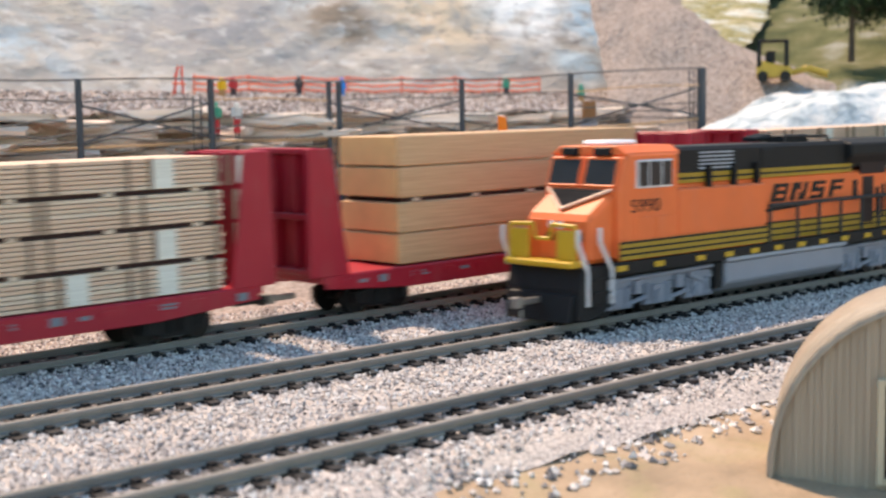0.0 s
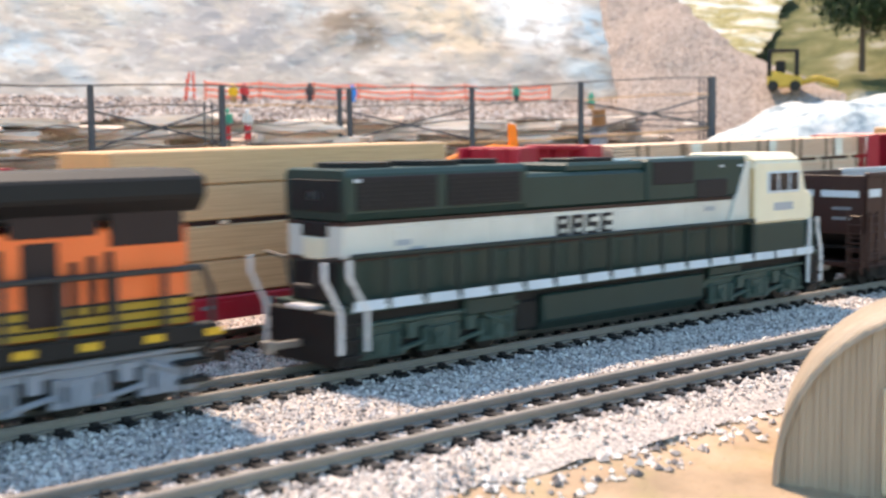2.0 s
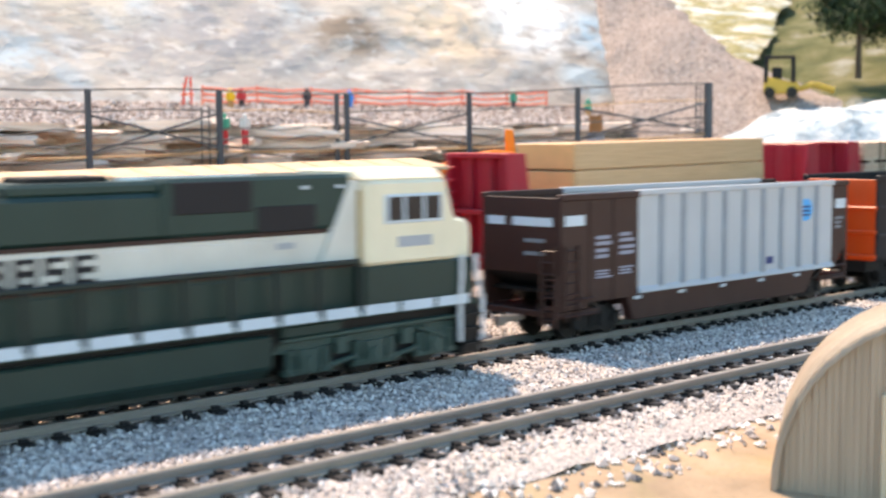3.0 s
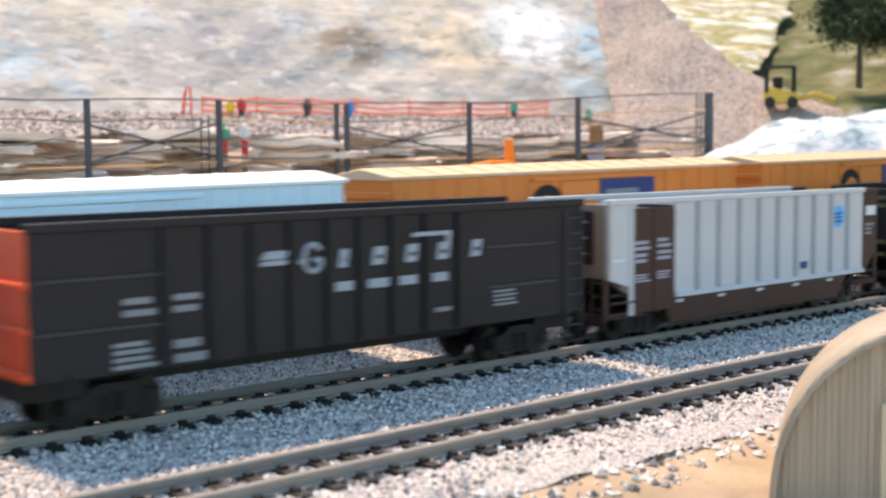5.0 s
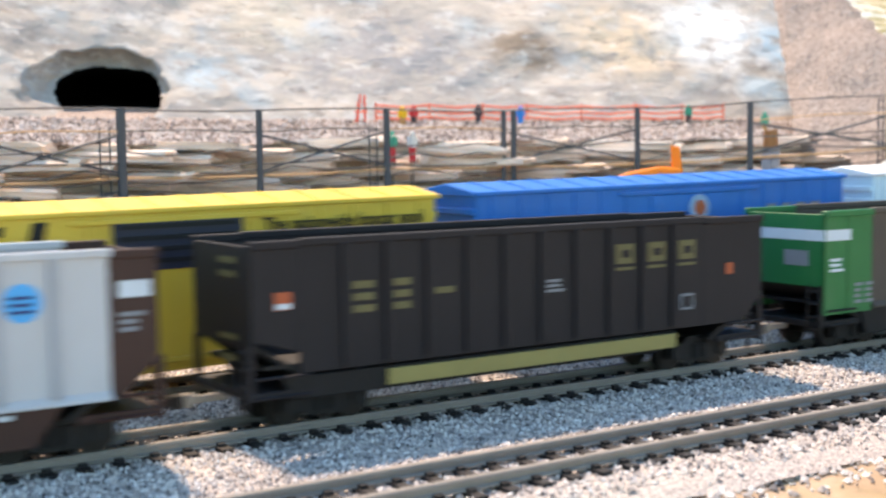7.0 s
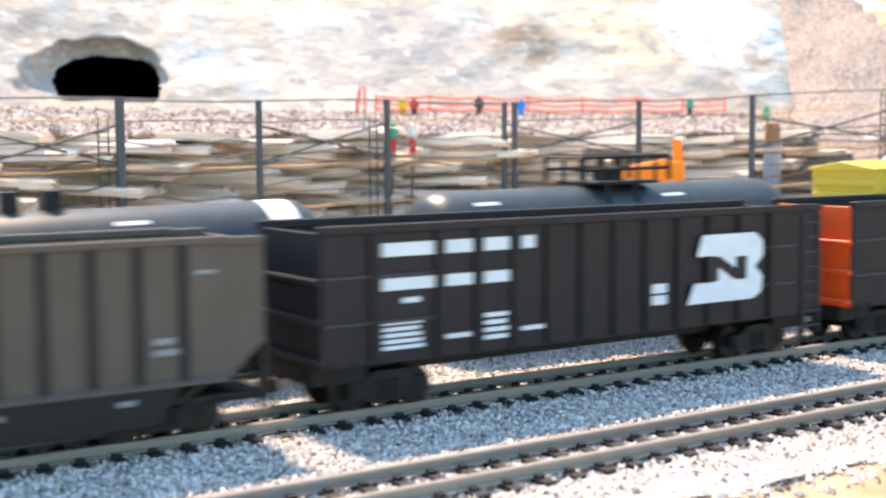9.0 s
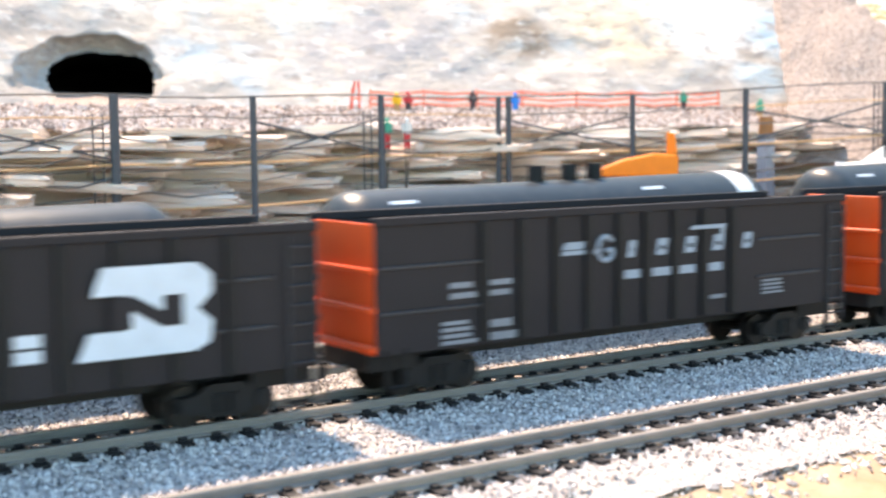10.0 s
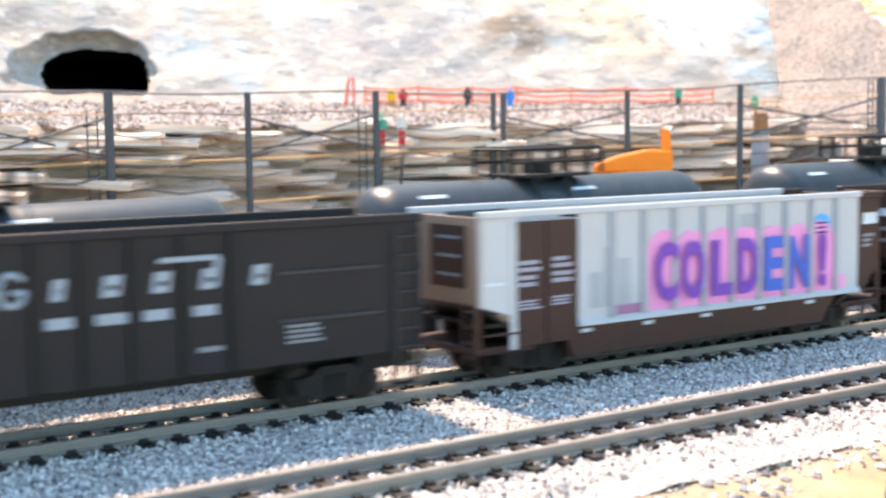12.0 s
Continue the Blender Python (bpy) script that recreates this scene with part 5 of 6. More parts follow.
    # roof clutter
    piece("horn", lambda bm: [rod(bm, (68 + k * 1.2, -2 + k * 2, 31.6), (74 + k * 1.2, -2 + k * 2, 32.0), 0.5, 8, 0.9) for k in range(3)], BLACK, lo)
    block("exhaust_stack", BLACK, lo, (80, 90, -2.5, 2.5, 30.6, 32.4), bevel=0.3)
    piece("roof_grab", lambda bm: bend(bm, [(74, -6, 30.6), (75, -6, 32), (92, -6, 32), (93, -6, 30.6)], 0.3, 5), BLACK, lo)
    block("roof_beacon", WHITEROOF, lo, (16, 26, -3, 3, 31.2, 32.4), bevel=0.5)
    # handrail along the walkway
    handrails(lo, DARKRAIL, [(63, -9.7, 10.6), (63, -9.7, 18.2), (131, -9.7, 18.2), (132.4, -9.7, 15), (132.4, -9.7, 10.6)], [(x, 18.2) for x in (74, 83, 92.5, 102, 110, 117.5, 125)], 10.6, -9.7)
    for x in (11, 22.5, 36, 46, 55.5, 64.5, 74, 83, 92.5, 103, 112, 121.5, 131):
        slab("reflector", YELLOW, lo, x, x + 3.0, 9.0, 10.0, -9.95)
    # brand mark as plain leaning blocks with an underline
    # four leaning black shapes, each notched in its own way
    cuts = (((0.32, 0.20, 0.78, 0.40), (0.32, 0.62, 0.76, 0.80)), ((0.30, -0.02, 0.48, 0.60), (0.54, 0.42, 0.72, 1.02)), ((-0.02, 0.20, 0.64, 0.38), (0.34, 0.64, 1.02, 0.80)), ((0.32, -0.02, 1.02, 0.40), (0.32, 0.62, 1.02, 0.80)))
    for (a, b), holes in zip(((66.0, 71.8), (73.6, 79.8), (81.8, 87.4), (89.8, 95.2)), cuts):
        def lean(u, v):
            return (a + (b - a) * u + 1.6 * v, 18.7 + 3.7 * v)
        mark = piece("brand_mark", lambda bm: prism(bm, [lean(0, 0), lean(1, 0), lean(1, 1), lean(0, 1)], "y", -7.96, -7.78), BLACK, lo)
        for u0, v0, u1, v1 in holes:
            piece("brand_gap", lambda bm: prism(bm, [lean(u0, v0), lean(u1, v0), lean(u1, v1), lean(u0, v1)], "y", -8.0, -7.9), ORANGE, mark)
    piece("brand_underline", lambda bm: prism(bm, [(63.2, 16.7), (65.4, 17.7), (84, 18.2), (82, 17.4)], "y", -7.96, -7.78), BLACK, lo)
    words("5990", lo, BLACK, 15.4, 19.3, 3.4, -9.62, 9.2)
    # tank and trucks
    piece("fuel_tank", lambda bm: prism(bm, [(-9.2, 7.8), (-9.2, 3.6), (-6.4, 1.8), (6.4, 1.8), (9.2, 3.6), (9.2, 7.8)], "x", 47.5, 95), SILVERTANK, lo, bevel=0.35)
    block("air_tank", BLACK, lo, (45.0, 47.6, -8.4, 8.4, 2.6, 8), bevel=0.3)
    piece("pipe_run", lambda bm: bend(bm, [(47, -9.4, 8.4), (95, -9.4, 8.4)], 0.6, 6), GREY, lo)
    fm = loco_frame_mesh(TRUCKGREY)
    for x in (26, 113):
        truck(lo, x, fm, WHEEL_BIG, (-13, 0, 13))
    coupler(lo, 0, -1)
    coupler(lo, 133.5, 1)
    return lo


MATTE = Mat("matte_black_sheet", 0.95)
MATTE.b.inputs["Specular IOR Level"].default_value = 0.04
MATTE = MATTE.colour(MATTE.mix(MATTE.noise(3, 3), (0.010, 0.010, 0.011), (0.030, 0.029, 0.030))).m
SCREEN = paint("dark_maroon_screen", (0.022, 0.010, 0.010), 0.6, 0.3, (0.05, 0.03, 0.025))
SILVERTANK = paint("silver_tank_paint", (0.30, 0.31, 0.35), 0.35, 0.12)
TRUCKGREY = paint("silver_grey_truck_paint", (0.25, 0.27, 0.32), 0.4, 0.2)


def green_loco():
    lo = thing("green_locomotive", "dark green and cream diesel locomotive with white sill stripe", "locomotive")
    L = 138.0
    block("frame", BLACK, lo, (2, L - 2, -7.5, 7.5, 5.2, 9.4), bevel=0.2)
    block("walkway", GREEN, lo, (2.0, L - 1.5, -9.8, 9.8, 9.2, 10.2), bevel=0.1)
    for k in range(17):
        a = 3.2 + k * 7.75
        if a < 132:
            slab("white_sill_stripe", WHITE, lo, a, min(a + 6.9, 136), 9.5, 11.0, -9.82)
    for x, s in ((0.0, 1), (L, -1)):
        a, b = sorted((x + s * 0.6, x + s * 5))
        block("pilot", BLACK, lo, (a, b, -9.3, 9.3, 1.2, 9.4), bevel=0.3)
        for y in (-9.9, 9.9):
            step_rail(lo, HANDRAIL, x + s * 0.6, y, -3.0 if s > 0 else -1.6)
        step_rail(lo, HANDRAIL, x + s * 5.8, -9.9, -3.4 if s > 0 else 0.4)
        for z in (2.6, 5.0, 7.4):
            block("step", BLACK, lo, (a, b, -10.1, -8.0, z, z + 0.5), (a, b, 8.0, 10.1, z, z + 0.5))
        coupler(lo, x, -s)
    piece("end_rail", lambda bm: bend(bm, [(0.6, -9.8, 17.6), (0.6, -4, 17.0), (0.6, -3, 13), (0.6, 3, 13), (0.6, 4, 17), (0.6, 9.8, 17.6)], 0.28, 6), DARKRAIL, lo)
    block("end_face", BLACK, lo, (3.1, 3.5, -5.6, 5.6, 10.4, 16.4), (3.2, 3.45, -6.6, 6.6, 24.0, 28.8), bevel=0.1)
    block("end_door", CREAM, lo, (3.0, 3.3, -2.8, 2.8, 16.8, 20.0), bevel=0.1)
    block("coupler_plate", HANDRAIL, lo, (-0.2, 3.0, -3.2, 3.2, 9.5, 10.1), bevel=0.1)
    # long hood in three colour bands
    block("hood_lower", GREEN, lo, (3.5, 112, -7.2, 7.2, 10.2, 17.2), bevel=0.2)
    block("hood_cream_band", OFFWHITE, lo, (3.4, 118, -7.25, 7.25, 17.0, 22.0), bevel=0.15)
    block("band_edge", BROWN, lo, (3.4, 112, -7.3, 7.3, 21.9, 22.5), (3.4, 112, -7.3, 7.3, 16.6, 17.1))
    block("hood_upper", GREEN, lo, (3.6, 110, -7.15, 7.15, 22.4, 28.6), bevel=0.6)
    piece("radiator_section", lambda bm: prism(bm, [(-7.2, 22.6), (-8.0, 23.8), (-8.1, 29.4), (-7.2, 30.4), (7.2, 30.4), (8.1, 29.4), (8.0, 23.8), (7.2, 22.6)], "x", 3.4, 44), GREEN, lo, bevel=0.25)
    for a, b in ((5.5, 22.4), (24.6, 42)):
        fr = block("radiator_grille", COALBLACK, lo, (a, b, -8.3, -8.0, 24.2, 29.2), bevel=0.1)
        for k in range(6):
            block("grille_slat", BLACK, fr, (a + 0.3, b - 0.3, -8.4, -8.27, 24.6 + 0.7 * k, 24.9 + 0.7 * k))
    for a, b in ((5, 18), (20, 33), (35, 43)):
        piece("roof_fan", lambda bm: [rod(bm, ((a + b) / 2, 0, 30.3), ((a + b) / 2, 0, 31.2), (b - a) / 2.1, 24)], BLACK, lo)
    block("dynamic_brake_box", GREEN, lo, (56, 88, -6.6, 6.6, 28.4, 30.2), bevel=0.5)
    block("roof_hatch", BLACK, lo, (60, 72, -4, 4, 30.0, 30.9), bevel=0.2)
    block("white_roof_line", WHITEROOF, lo, (74, 96, -3, -2.2, 30.1, 30.6))
    block("inverter_top", GREEN, lo, (78, 111, -7.8, 7.8, 22.6, 30.4), bevel=0.5)
    block("side_screen", COALBLACK, lo, (79.4, 92.4, -8.0, -7.7, 25.6, 29.9), (93.4, 104, -8.0, -7.7, 22.6, 26.2), bevel=0.1)
    for x in (4.6, 101.5, 108):
        slab("builder_plate", WHITE, lo, x, x + 1.2, 28.4, 28.9, -8.7 if x < 10 else -7.85)
    for k in range(8):
        x = 14 + k * 11
        block("hood_door", GREEN, lo, (x, x + 8.4, -7.32, -7.0, 11.2, 16.2), bevel=0.12)
        block("hood_door", OFFWHITE, lo, (x, x + 8.4, -7.36, -7.0, 17.4, 21.4), bevel=0.12)
    for x, z in ((14, 18.5), (17, 17.3), (97, 20)):
        slab("dark_stencil", GREY, lo, x, x + 3.2, z, z + 0.9, -7.4)
    for k in range(4):
        x = 52.2 + 4.1 * k
        slab("brand_mark", COALBLACK, lo, x, x + 3.2, 17.4, 21.2, -7.4)
        for z in (18.2, 19.8):
            slab("brand_gap", OFFWHITE, lo, x + (0.0 if k == 2 and z < 19 else 1.0), x + (3.2 if k == 3 or (k == 2 and z > 19) else 2.3), z, z + 0.75, -7.5, 0.05)
    # cab and nose at the trailing end
    piece("cab_cream_slope", lambda bm: prism(bm, [(104.5, 17.2), (113, 17.2), (113, 29.4), (110.5, 29.4)], "y", -8.2, 8.2), OFFWHITE, lo, bevel=0.2)
    cab = piece("cab", lambda bm: prism(bm, [(112.2, 16.6), (132.0, 16.6), (132.0, 22.5), (129.6, 29.4), (112.2, 29.4)], "y", -9.5, 9.5), CREAM, lo, bevel=0.6)
    piece("roof", lambda bm: prism(bm, [(-9.3, 29.4), (-7.0, 31.0), (7.0, 31.0), (9.3, 29.4)], "x", 111.8, 129.4), CREAM, lo, bevel=0.3)
    block("cab_lower", GREEN, lo, (112.4, 136.0, -9.4, 9.4, 10.2, 16.7), bevel=0.4)
    piece("nose", lambda bm: prism(bm, [(131, 16.0), (136.4, 16.0), (136.4, 21.6), (135, 22.8), (131, 23.4)], "y", -8.4, 8.4), CREAM, lo, bevel=0.6)
    block("cab_door", plain("cab_door_tan", (0.45, 0.33, 0.17)), lo, (111.7, 112.3, -9.0, -5.0, 17, 28), bevel=0.1)
    for s in (-1, 1):
        y0, y1 = sorted((s * 9.75, s * 9.4))
        win = block("side_window_frame", WHITE, cab, (116.2, 128.6, y0, y1, 22.8, 27.2), bevel=0.15)
        y0, y1 = sorted((s * 9.88, s * 9.7))
        for a, b in ((117.0, 119.8), (120.6, 124.0), (124.8, 127.8)):
            block("pane", GLASS, win, (a, b, y0, y1, 23.3, 26.8))
    block("windscreen", GLASS, cab, (130.6, 131.6, -8, -0.6, 23.4, 27.6), (130.6, 131.6, 0.6, 8, 23.4, 27.6))
    bars(lo, GREY, 119, 126.5, 19.2, 21.0, 1, -9.52, 0.1)
    handrails(lo, GREENRAIL, [(3.0, -9.7, 10.2), (3.0, -9.7, 17.6), (111, -9.7, 17.6), (111, -9.7, 10.2)], [(10.1 + 7.75 * k, 17.6) for k in range(14)], 10.2, -9.7)
    piece("fuel_tank", lambda bm: prism(bm, [(-9.0, 8.2), (-9.0, 3.6), (-6.6, 1.8), (6.6, 1.8), (9.0, 3.6), (9.0, 8.2)], "x", 47, 95), GREEN, lo, bevel=0.3)
    block("air_tank", BLACK, lo, (41, 46.6, -8, 8, 2.4, 7.6), bevel=0.4)
    block("side_gear", GREEN, lo, (28, 40, -9, -7, 6.4, 9.2), bevel=0.3)
    block("side_gear", GREEN, lo, (97, 108, -9, -7, 7.4, 9.2), bevel=0.3)
    fm = loco_frame_mesh(GREENTRUCK)
    for x in (23, 115):
        truck(lo, x, fm, WHEEL_BIG, (-13, 0, 13))
    piece("headlight", lambda bm: [rod(bm, (3.2, y, 26.4), (4.2, y, 26.4), 0.7, 12) for y in (-0.9, 0.9)], HANDRAIL, lo)
    block("end_number_board", BLACK, lo, (3.2, 3.7, -3.4, 3.4, 20.2, 22.4), bevel=0.1)
    return lo


GREENRAIL = plain("dark_green_handrail", (0.012, 0.022, 0.02), 0.5)
GREENTRUCK = paint("dark_green_truck_paint", (0.035, 0.07, 0.062), 0.45, 0.25)


# ---- the far train ----
def boxcar(label, L, col, roofcol):
    car = thing("boxcar", label, "boxcar", "far train cars")
    top, w = 30.9, 9.7
    block("body", col, car, (0.8, L - 0.8, -w, w, 5.4, top), bevel=0.3)
    block("side_sill", col, car, (8, L - 8, -w - 0.1, w + 0.1, 3.8, 5.8), bevel=0.2)
    piece("roof", lambda bm: prism(bm, [(-w - 0.5, top - 0.5), (-w - 0.5, top + 0.3), (0, top + 1.9), (w + 0.5, top + 0.3), (w + 0.5, top - 0.5)], "x", 0, L), roofcol, car, bevel=0.15)
    for x in np.arange(6, L - 3, 7.5):
        piece("roof_rib", lambda bm: prism(bm, [(-w, top + 0.25), (-w, top + 0.5), (0, top + 2.1), (w, top + 0.5), (w, top + 0.25)], "x", x, x + 0.5), roofcol, car)
    for x, s in ((0.8, 1), (L - 0.8, -1)):
        for k in range(7):
            a, b = sorted((x - s * 0.75, x + s * 0.2))
            block("end_rib", col, car, (a, b, -w + 0.6, w - 0.6, 8 + 3.1 * k, 9.5 + 3.1 * k), bevel=0.3)
        end_ladder(car, col, x - s * 0.9, -w + 0.5, -w + 3.2, 4, 20, 7)
    for k in range(int(L / 7)):
        x = 4 + 7 * k
        if not L * 0.4 < x < L * 0.62:
            block("side_post", col, car, (x, x + 0.7, -w - 0.3, -w + 0.1, 6, top - 0.6), bevel=0.1)
    block("door", col, car, (L * 0.42, L * 0.62, -w - 0.45, -w + 0.1, 6.2, top - 2.2), bevel=0.15)
    block("door_track", col, car, (L * 0.34, L * 0.72, -w - 0.7, -w, top - 2.0, top - 1.2), bevel=0.1)
    block("door_sill", col, car, (L * 0.40, L * 0.64, -w - 0.7, -w, 5.4, 6.2), bevel=0.1)
    freight_base(car, L, 15)
    return car


def make_boxcars():
    out = []
    for lab in ("orange boxcar with a faded pale roof and dark emblem", "orange boxcar with a pale roof and blue door panel"):
        c = boxcar(lab, 119.0, BOXORANGE, paint("tan_roof_paint", (0.62, 0.42, 0.26), 0.6))
        slab("blue_panel", NAVY, c, 63, 83, 21, 28.8, -10.3)
        bars(c, PALE, 65, 81, 23, 27.4, 2, -10.45)
        piece("round_emblem", lambda bm: rod(bm, (45.5, -10.15, 22.5), (45.5, -9.7, 22.5), 5.6, 28), BLACK, c)
        piece("emblem_disc", lambda bm: rod(bm, (45.5, -10.25, 22.5), (45.5, -10.1, 22.5), 3.2, 24), BOXORANGE, c)
        out.append(c)
    c = boxcar("pale blue-white boxcar with a bright white roof", 119.0, BOXWHITE, WHITEROOF)
    out.append(c)
    c = boxcar("bright blue boxcar with a round emblem and white bars", 110.0, BOXBLUE, BOXBLUE)
    piece("round_emblem", lambda bm: rod(bm, (60, -10.75, 25.6), (60, -9.7, 25.6), 2.9, 24), plain("emblem_grey_blue", (0.25, 0.38, 0.55)), c)
    piece("emblem_disc", lambda bm: rod(bm, (60, -10.85, 25.6), (60, -10.7, 25.6), 1.7, 20), DULLORANGE, c)
    for x in (12, 17, 22, 27, 32, 37, 82, 87, 92, 97):
        slab("lettering", PALE, c, x, x + 3.0, 23.6, 25.4, -10.05)
    out.append(c)
    c = boxcar("yellow boxcar with a black louvred panel and lettering", 107.0, BOXYELLOW, BOXYELLOW)
    slab("door_louvre_panel", LOUVRE, c, 43, 66, 21, 29.6, -10.25)
    for k in range(4):
        slab("louvre", BLACK, c, 44, 65, 22.2 + 1.9 * k, 23.0 + 1.9 * k, -10.4, 0.25)
    words("The nationwide boxcar pool", c, BLACK, 70.0, 26.3, 3.4, -10.08, 33, 0.06)
    for x0, x1, z0, z1 in ((5, 7.4, 19, 25), (7.4, 10.5, 23, 25), (13, 20, 19, 20.6), (13, 15.0, 19, 25), (13, 20, 23.4, 25), (18, 20, 19, 25), (23, 25.4, 19, 25.4), (23.4, 25.6, 26.4, 28), (28, 30.4, 19, 28.4)):
        slanted(c, BLACK, x0, x1, z0 + 1.4, z1 + 1.4, 1, (z1 - z0) * 0.25, -10.05, fill=1.0)
    slab("small_stencil", BLACK, c, 88, 92, 19.6, 20.8, -10.0)
    out.append(c)
    return out


def flatcar(label, L, pale):
    car = thing("bulkhead_flatcar", label, "flatcar", "far train cars")
    w = 9.8
    block("deck", RED, car, (0, L, -w, w, 7.2, 8.8), bevel=0.2)
    for s in (-1, 1):
        y0, y1 = sorted((s * (w + 0.1), s * (w - 0.9)))
        piece("side_sill", lambda bm: prism(bm, [(1, 8.6), (L - 1, 8.6), (L - 1, 6.2), (L - 22, 4.6), (22, 4.6), (1, 6.2)], "y", y0, y1), RED, car, bevel=0.15)
    for k, x in enumerate(np.arange(9, L - 10, 13.7)):
        bars(car, PALE, x, x + (2.6, 5.0, 3.4)[k % 3], 6.7, 7.9, 1 + k % 2, -w - 0.1, 0.4, k)
    for k in range(int(L / 9)):
        slab("stake_pocket", PALE if k % 4 == 1 else RED, car, 5 + 9 * k, 7.2 + 9 * k, 6.4, 7.8, -w - 0.1, 0.25)
    for x, s in ((0, 1), (L, -1)):
        a, b = sorted((x, x + s * 1.0))
        bulk = block("bulkhead", RED, car, (a, b, -w, w, 8.6, 33.0), bevel=0.15)
        for y in (-w + 0.6, -3.2, 3.2, w - 0.6):
            a, b = sorted((x - s * 0.4, x + s * 4.4))
            piece("bulkhead_post", lambda bm: prism(bm, [(x - s * (2.8 if abs(y) > 5 else 1.4), 8.6), (x + s * (6.8 if abs(y) > 5 else 1.6), 8.6), (x + s * (3.2 if abs(y) > 5 else 1.4), 33.2), (x - s * (2.4 if abs(y) > 5 else 1.2), 33.2)], "y", y - (0.75 if abs(y) > 5 else 0.5), y + (0.75 if abs(y) > 5 else 0.5)), RED, bulk, bevel=0.15)
        for z in (9, 19.6, 32.2):
            a, b = sorted((x - s * 2.2, x + s * 0.2))
            block("bulkhead_rib", RED, bulk, (a, b, -w, w, z, z + 1.2), bevel=0.2)
        for k in range(8):
            piece("rung", lambda bm: bend(bm, [(x - s * 2.6, 6.4, 10.5 + 2.8 * k), (x - s * 3.5, 6.4, 10.5 + 2.8 * k), (x - s * 3.5, 9.9, 10.5 + 2.8 * k), (x - s * 2.6, 9.9, 10.5 + 2.8 * k)], 0.32, 5), RED, bulk)
    freight_base(car, L, 17)
    return car


def lumber_load(L, pale):
    if pale:
        load = thing("lumber_load", "bundles of pale sawn boards strapped in four tiers", "lumber load", "lumber loads")
        a, b, tiers, h = 8.0, L - 8.0, 4, 5.4
    else:
        load = thing("lumber_load", "block of plain tan timber with orange-brown end grain", "lumber load", "lumber loads")
        a, b, tiers, h = 20.5, L - 24.0, 2, 12.7
    rng = random.Random(4)
    z = 9.0
    for t in range(tiers):
        for y0, y1 in ((-9.2, -0.15), (0.15, 9.2)) if pale else ((-9.2, 9.2),):
            rows = 7 if pale else 2
            dz = h / rows
            for k in range(rows):
                off = rng.uniform(-0.3, 0.3)
                block("board", (LUMBERPALE, LUMBER)[rng.random() < 0.3] if pale else LUMBERTAN, load, (a + off, b + off, y0 + rng.uniform(0, 0.2), y1 - rng.uniform(0, 0.2), z + dz * k + 0.07, z + dz * (k + 1) - 0.07), bevel=0.07 if pale else 0.3)
        if not pale:
            piece("end_grain", lambda bm: [box(bm, a - 0.75 + 0.3 * k, a - 0.35, -9.1, 9.1, z + 0.4 + k * h / 2, z + h / 2 - 0.3 + k * h / 2) for k in range(2)], WRAP, load, bevel=0.1)
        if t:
            # dark brown sheet: shade of the open gap between tiers, put in as colour
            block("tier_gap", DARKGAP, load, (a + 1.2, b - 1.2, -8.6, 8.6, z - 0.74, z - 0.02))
        for x in np.arange(a + 4, b, 17):
            if t:
                block("spacer", LUMBER, load, (x, x + 1.6, -9.3, 9.3, z - 0.75, z - 0.05))
            if pale:
                for dx in (3 + 2 * rng.random(), 6 + 3 * rng.random()):
                    block("strap", DARKSTRAP, load, (x + dx, x + dx + 0.75, -9.42, -9.18, z, z + h))
                if rng.random() < 0.6:
                    block("bleached_board_patch", BLEACHED, load, (x + 9.5, x + 13.5, -9.24, -9.15, z + 0.2, z + h - 0.2))
        z += h + 0.75
    return load


LUMBERTAN = striped("plain_tan_timber", (0.58, 0.34, 0.17), (0.70, 0.45, 0.26), 1)
DARKSTRAP = plain("brown_strap", (0.24, 0.16, 0.11), 0.6)
DARKGAP = plain("dark_brown_gap_shade", (0.035, 0.014, 0.011), 0.8)
BLEACHED = striped("bleached_boards", (0.70, 0.66, 0.56), (0.82, 0.80, 0.72), 1)


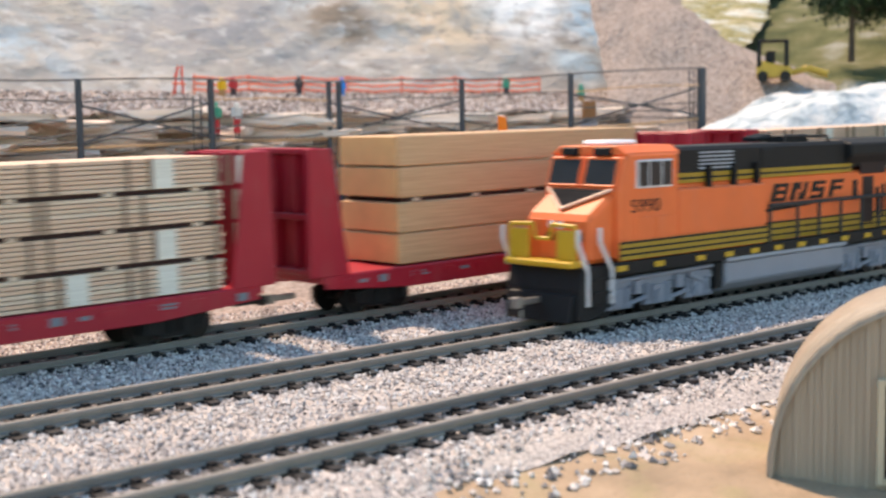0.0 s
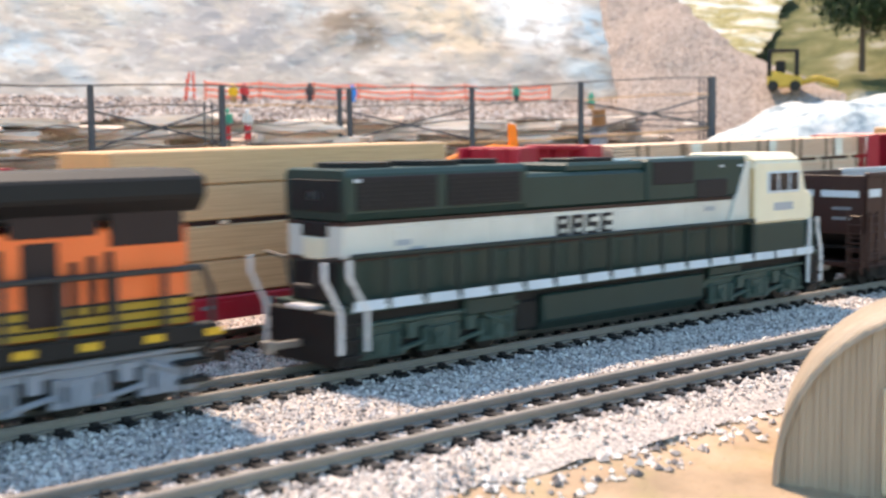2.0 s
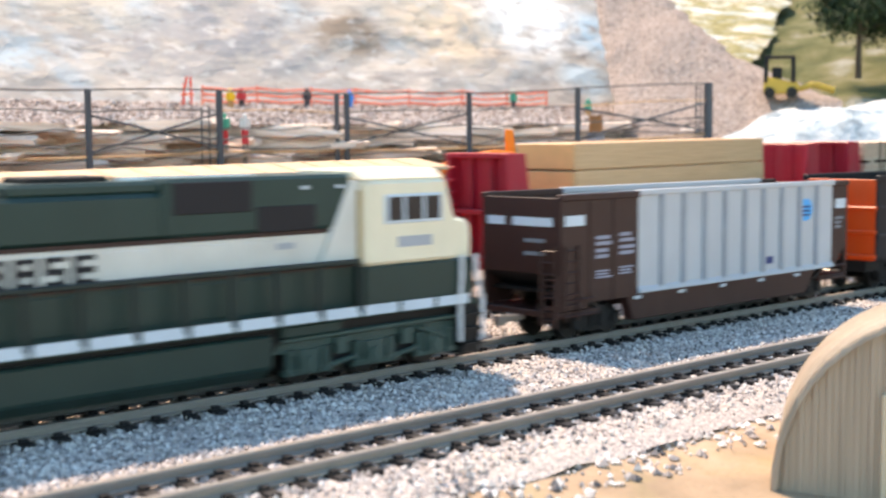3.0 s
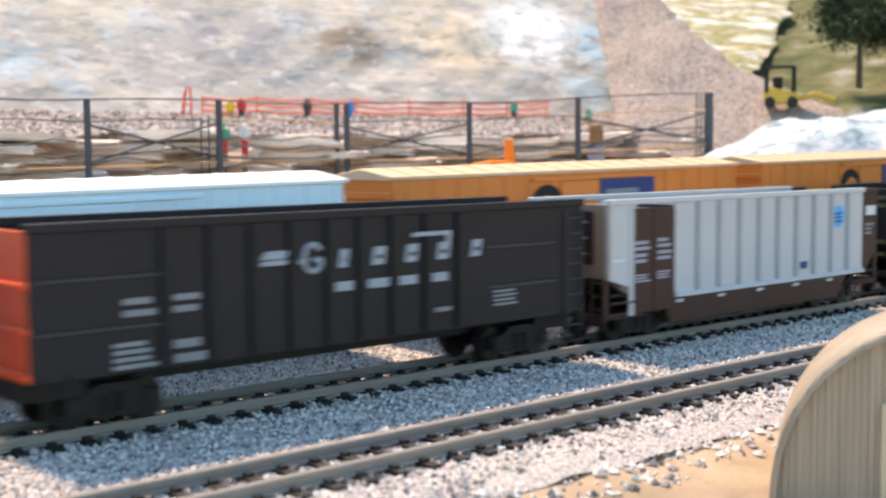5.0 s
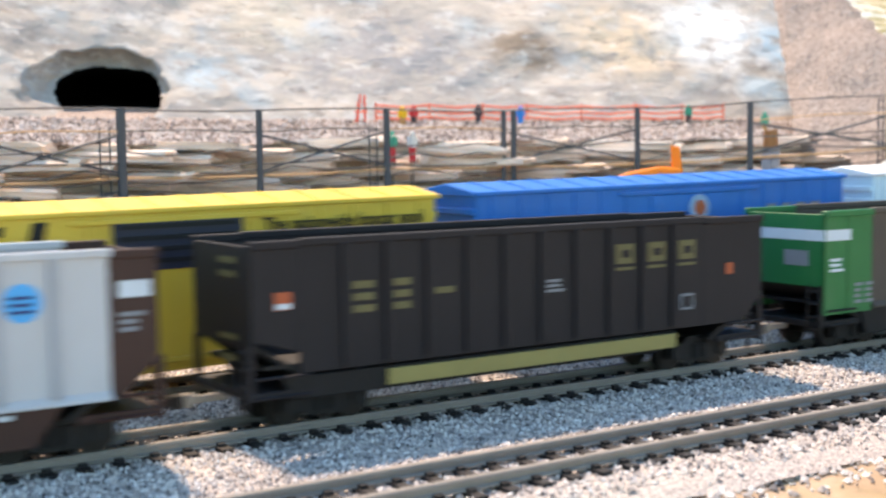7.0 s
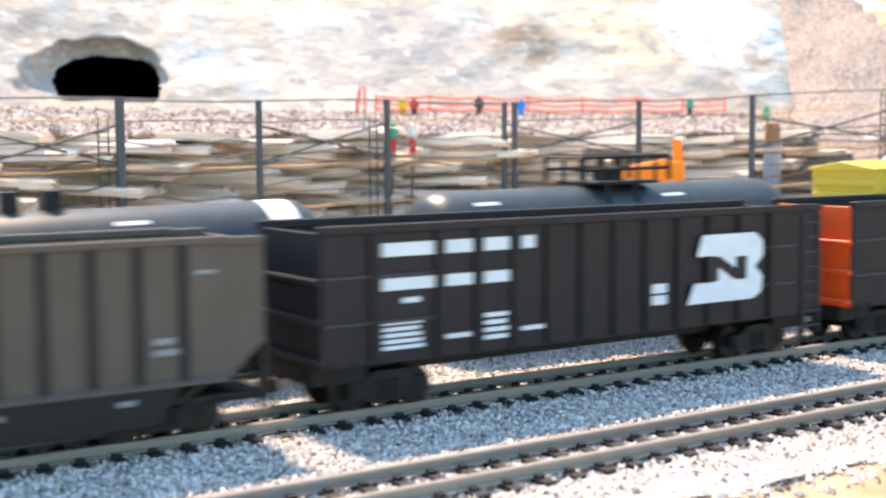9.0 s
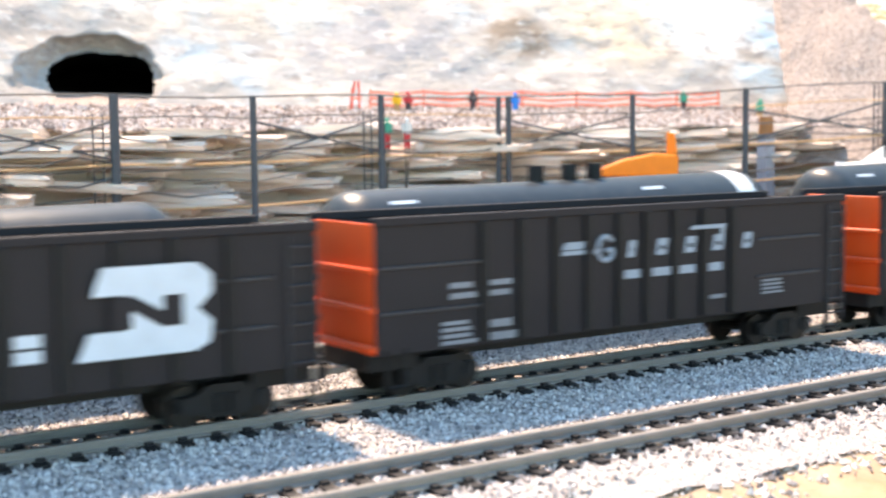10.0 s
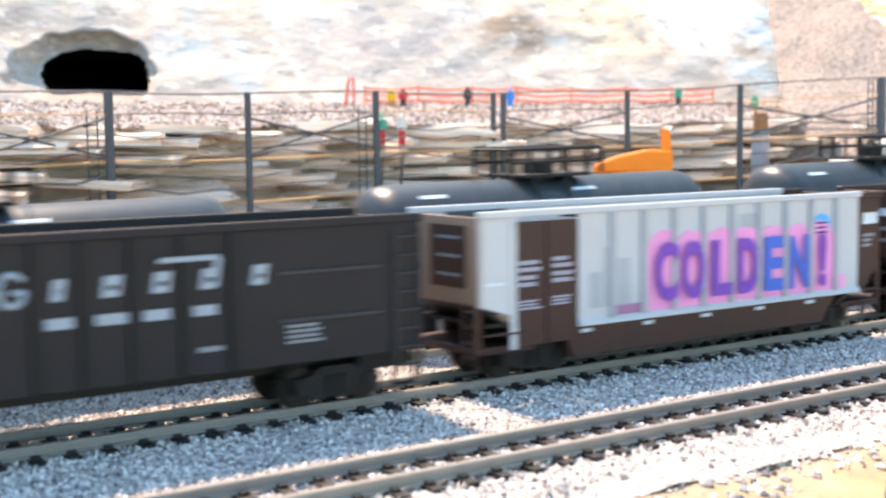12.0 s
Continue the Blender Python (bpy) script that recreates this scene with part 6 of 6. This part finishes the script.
def tank_car(label, L, band):
    car = thing("tank_car", label, "tank car", "far train cars")
    r, zc = 10.0, 19.8
    block("frame", BLACK, car, (0, L, -4, 4, 4.6, 7.0), bevel=0.2)
    bm = bmesh.new()
    prof = [(2.0, 0.02), (2.4, r * 0.55), (3.6, r * 0.82), (6.0, r * 0.97), (8.5, r), (L - 8.5, r), (L - 6, r * 0.97), (L - 3.6, r * 0.82), (L - 2.4, r * 0.55), (L - 2, 0.02)]
    rings = [[bm.verts.new((x, q * math.cos(k * 0.19635), zc + q * math.sin(k * 0.19635))) for k in range(32)] for x, q in prof]
    for p, q in zip(rings, rings[1:]):
        for k in range(32):
            bm.faces.new((p[k], p[(k + 1) % 32], q[(k + 1) % 32], q[k]))
    tank = part("tank", bm, TANKBLACK, car, smooth=True)

    def hoop(bm, x0, x1, rr):
        a = [bm.verts.new((x0, rr * math.cos(k * 0.19635), zc + rr * math.sin(k * 0.19635))) for k in range(32)]
        b = [bm.verts.new((x1, rr * math.cos(k * 0.19635), zc + rr * math.sin(k * 0.19635))) for k in range(32)]
        for k in range(32):
            bm.faces.new((a[k], a[(k + 1) % 32], b[(k + 1) % 32], b[k]))
    if band:
        piece("white_band", lambda bm: hoop(bm, L - 14, L - 8.6, r + 0.06), WHITEROOF, tank, smooth=True)
    for x in (L * 0.3, L * 0.7):
        piece("seam", lambda bm: hoop(bm, x, x + 0.4, r + 0.08), TANKBLACK, tank, smooth=True)
    for x0, x1 in ((12, 18), (L - 42, L - 36)):
        piece("white_stencil", lambda bm: prism(bm, [(-6.9, zc + 7.3), (-6.3, zc + 7.85), (-6.2, zc + 7.9), (-6.8, zc + 7.25)], "x", x0, x1), WHITE, tank)
    c = L * 0.5
    if band:
        for dx in (-9, 0, 7):
            piece("valve_housing", lambda bm: rod(bm, (c + 2 + dx, 0, zc + r - 0.5), (c + 2 + dx, 0, zc + r + 3.2), 1.7, 16), BLACK, car)
    else:
        block("platform", BLACK, car, (c - 9, c + 9, -6.5, 6.5, zc + r + 0.2, zc + r + 0.9), bevel=0.1)
        piece("valve_dome", lambda bm: rod(bm, (c, 0, zc + r - 0.5), (c, 0, zc + r + 3.8), 3.2, 20), BLACK, car)
        for y in (-6.3, 6.3):
            piece("platform_rail", lambda bm: [bend(bm, [(c - 12, y, zc + r + 0.9), (c - 12, y, zc + r + 6), (c + 12, y, zc + r + 6), (c + 12, y, zc + r + 0.9)], 0.5, 5), bend(bm, [(c - 12, y, zc + r + 3.4), (c + 12, y, zc + r + 3.4)], 0.4, 5)] + [rod(bm, (c + d, y, zc + r + 0.9), (c + d, y, zc + r + 6), 0.42, 5) for d in (-7, -2, 3, 8)], BLACK, car)
        for x in (c - 12, c + 12):
            piece("platform_rail", lambda bm: rod(bm, (x, -6.3, zc + r + 6), (x, 6.3, zc + r + 6), 0.3, 5), BLACK, car)
        piece("platform_bracket", lambda bm: [rod(bm, (c + d, -6.4, zc + r + 0.4), (c + d, -8.4, zc + 4), 0.4, 5) for d in (-6, 2)], BLACK, car)
    freight_base(car, L, 14)
    return car


# ---- both trains, and how they run ----
FRONT_SPEED = 106.0
FRONT_GAIN = {11: -0.8, 12: 1.4}
FAR_RUN = [(0, 0.0), (0.5, 53.0), (1, 107.0), (1.5, 162.0), (2, 218.0), (2.5, 276.0), (3, 335.0), (4, 452.0), (5, 569.0), (6, 687.0), (7, 804.0), (8, 921.0), (9, 1038.0), (10, 1156.0), (11, 1273.0), (12, 1391.0)]

front = [(175.0, orange_loco()), (329.5, green_loco()), (486.5, silver_hopper(0, brown_end=True)), (599.5, grande_gondola()), (712.0, silver_hopper(0)),
         (824.0, dark_hopper("dark grey-black coal hopper with a yellow lower stripe")), (944.0, dark_hopper("taupe coal hopper with bright green end panels", True)),
         (1047.0, bn_gondola()), (1163.0, grande_gondola()), (1280.0, grande_gondola()), (1396.0, silver_hopper(0, graffiti=True)), (1507.0, silver_hopper(0, brown_end=True))]
orange_a, orange_b, white_box, blue_box, yellow_box = make_boxcars()
far_cars = [(147.5, flatcar("red bulkhead flatcar carrying a tan timber block", 121.0, False)), (6.0, flatcar("red bulkhead flatcar carrying pale board bundles", 128.0, True)), (-136.0, flatcar("red bulkhead flatcar carrying a tan timber block", 121.0, False)),
            (-275.0, orange_a), (-405.0, orange_b), (-535.0, white_box), (-655.0, blue_box), (-770.0, yellow_box),
            (-899.0, tank_car("dark grey tank car with a railed top platform", 104.0, False)), (-1035.0, tank_car("dark grey tank car with a white band", 118.0, True)),
            (-1150.0, tank_car("dark grey tank car with a railed top platform", 88.0, False)), (-1262.0, tank_car("dark grey tank car with a railed top platform", 92.0, False)), (-1385.0, tank_car("dark grey tank car with a railed top platform", 100.0, False)),
            (147.5, lumber_load(121.0, False)), (6.0, lumber_load(128.0, True)), (-136.0, lumber_load(121.0, False)), (292.0, flatcar("red bulkhead flatcar carrying pale board bundles", 128.0, True)), (292.0, lumber_load(128.0, True))]


def motions():
    for x, car in front:
        if car.name.endswith("locomotive"):
            car.scale = (1, 1, 1.055)
        walk(car, [(t, pose((x - FRONT_SPEED * t - FRONT_GAIN.get(t, 0)) * MM, 0, 0)) for t in range(13)])
    for x, car in far_cars:
        walk(car, [(t, pose((x + r) * MM, TRACKS["far"] * MM, FAR_GRADE * (x + r - 130) * MM, 0, -math.degrees(FAR_GRADE), 0)) for t, r in FAR_RUN])


motions()
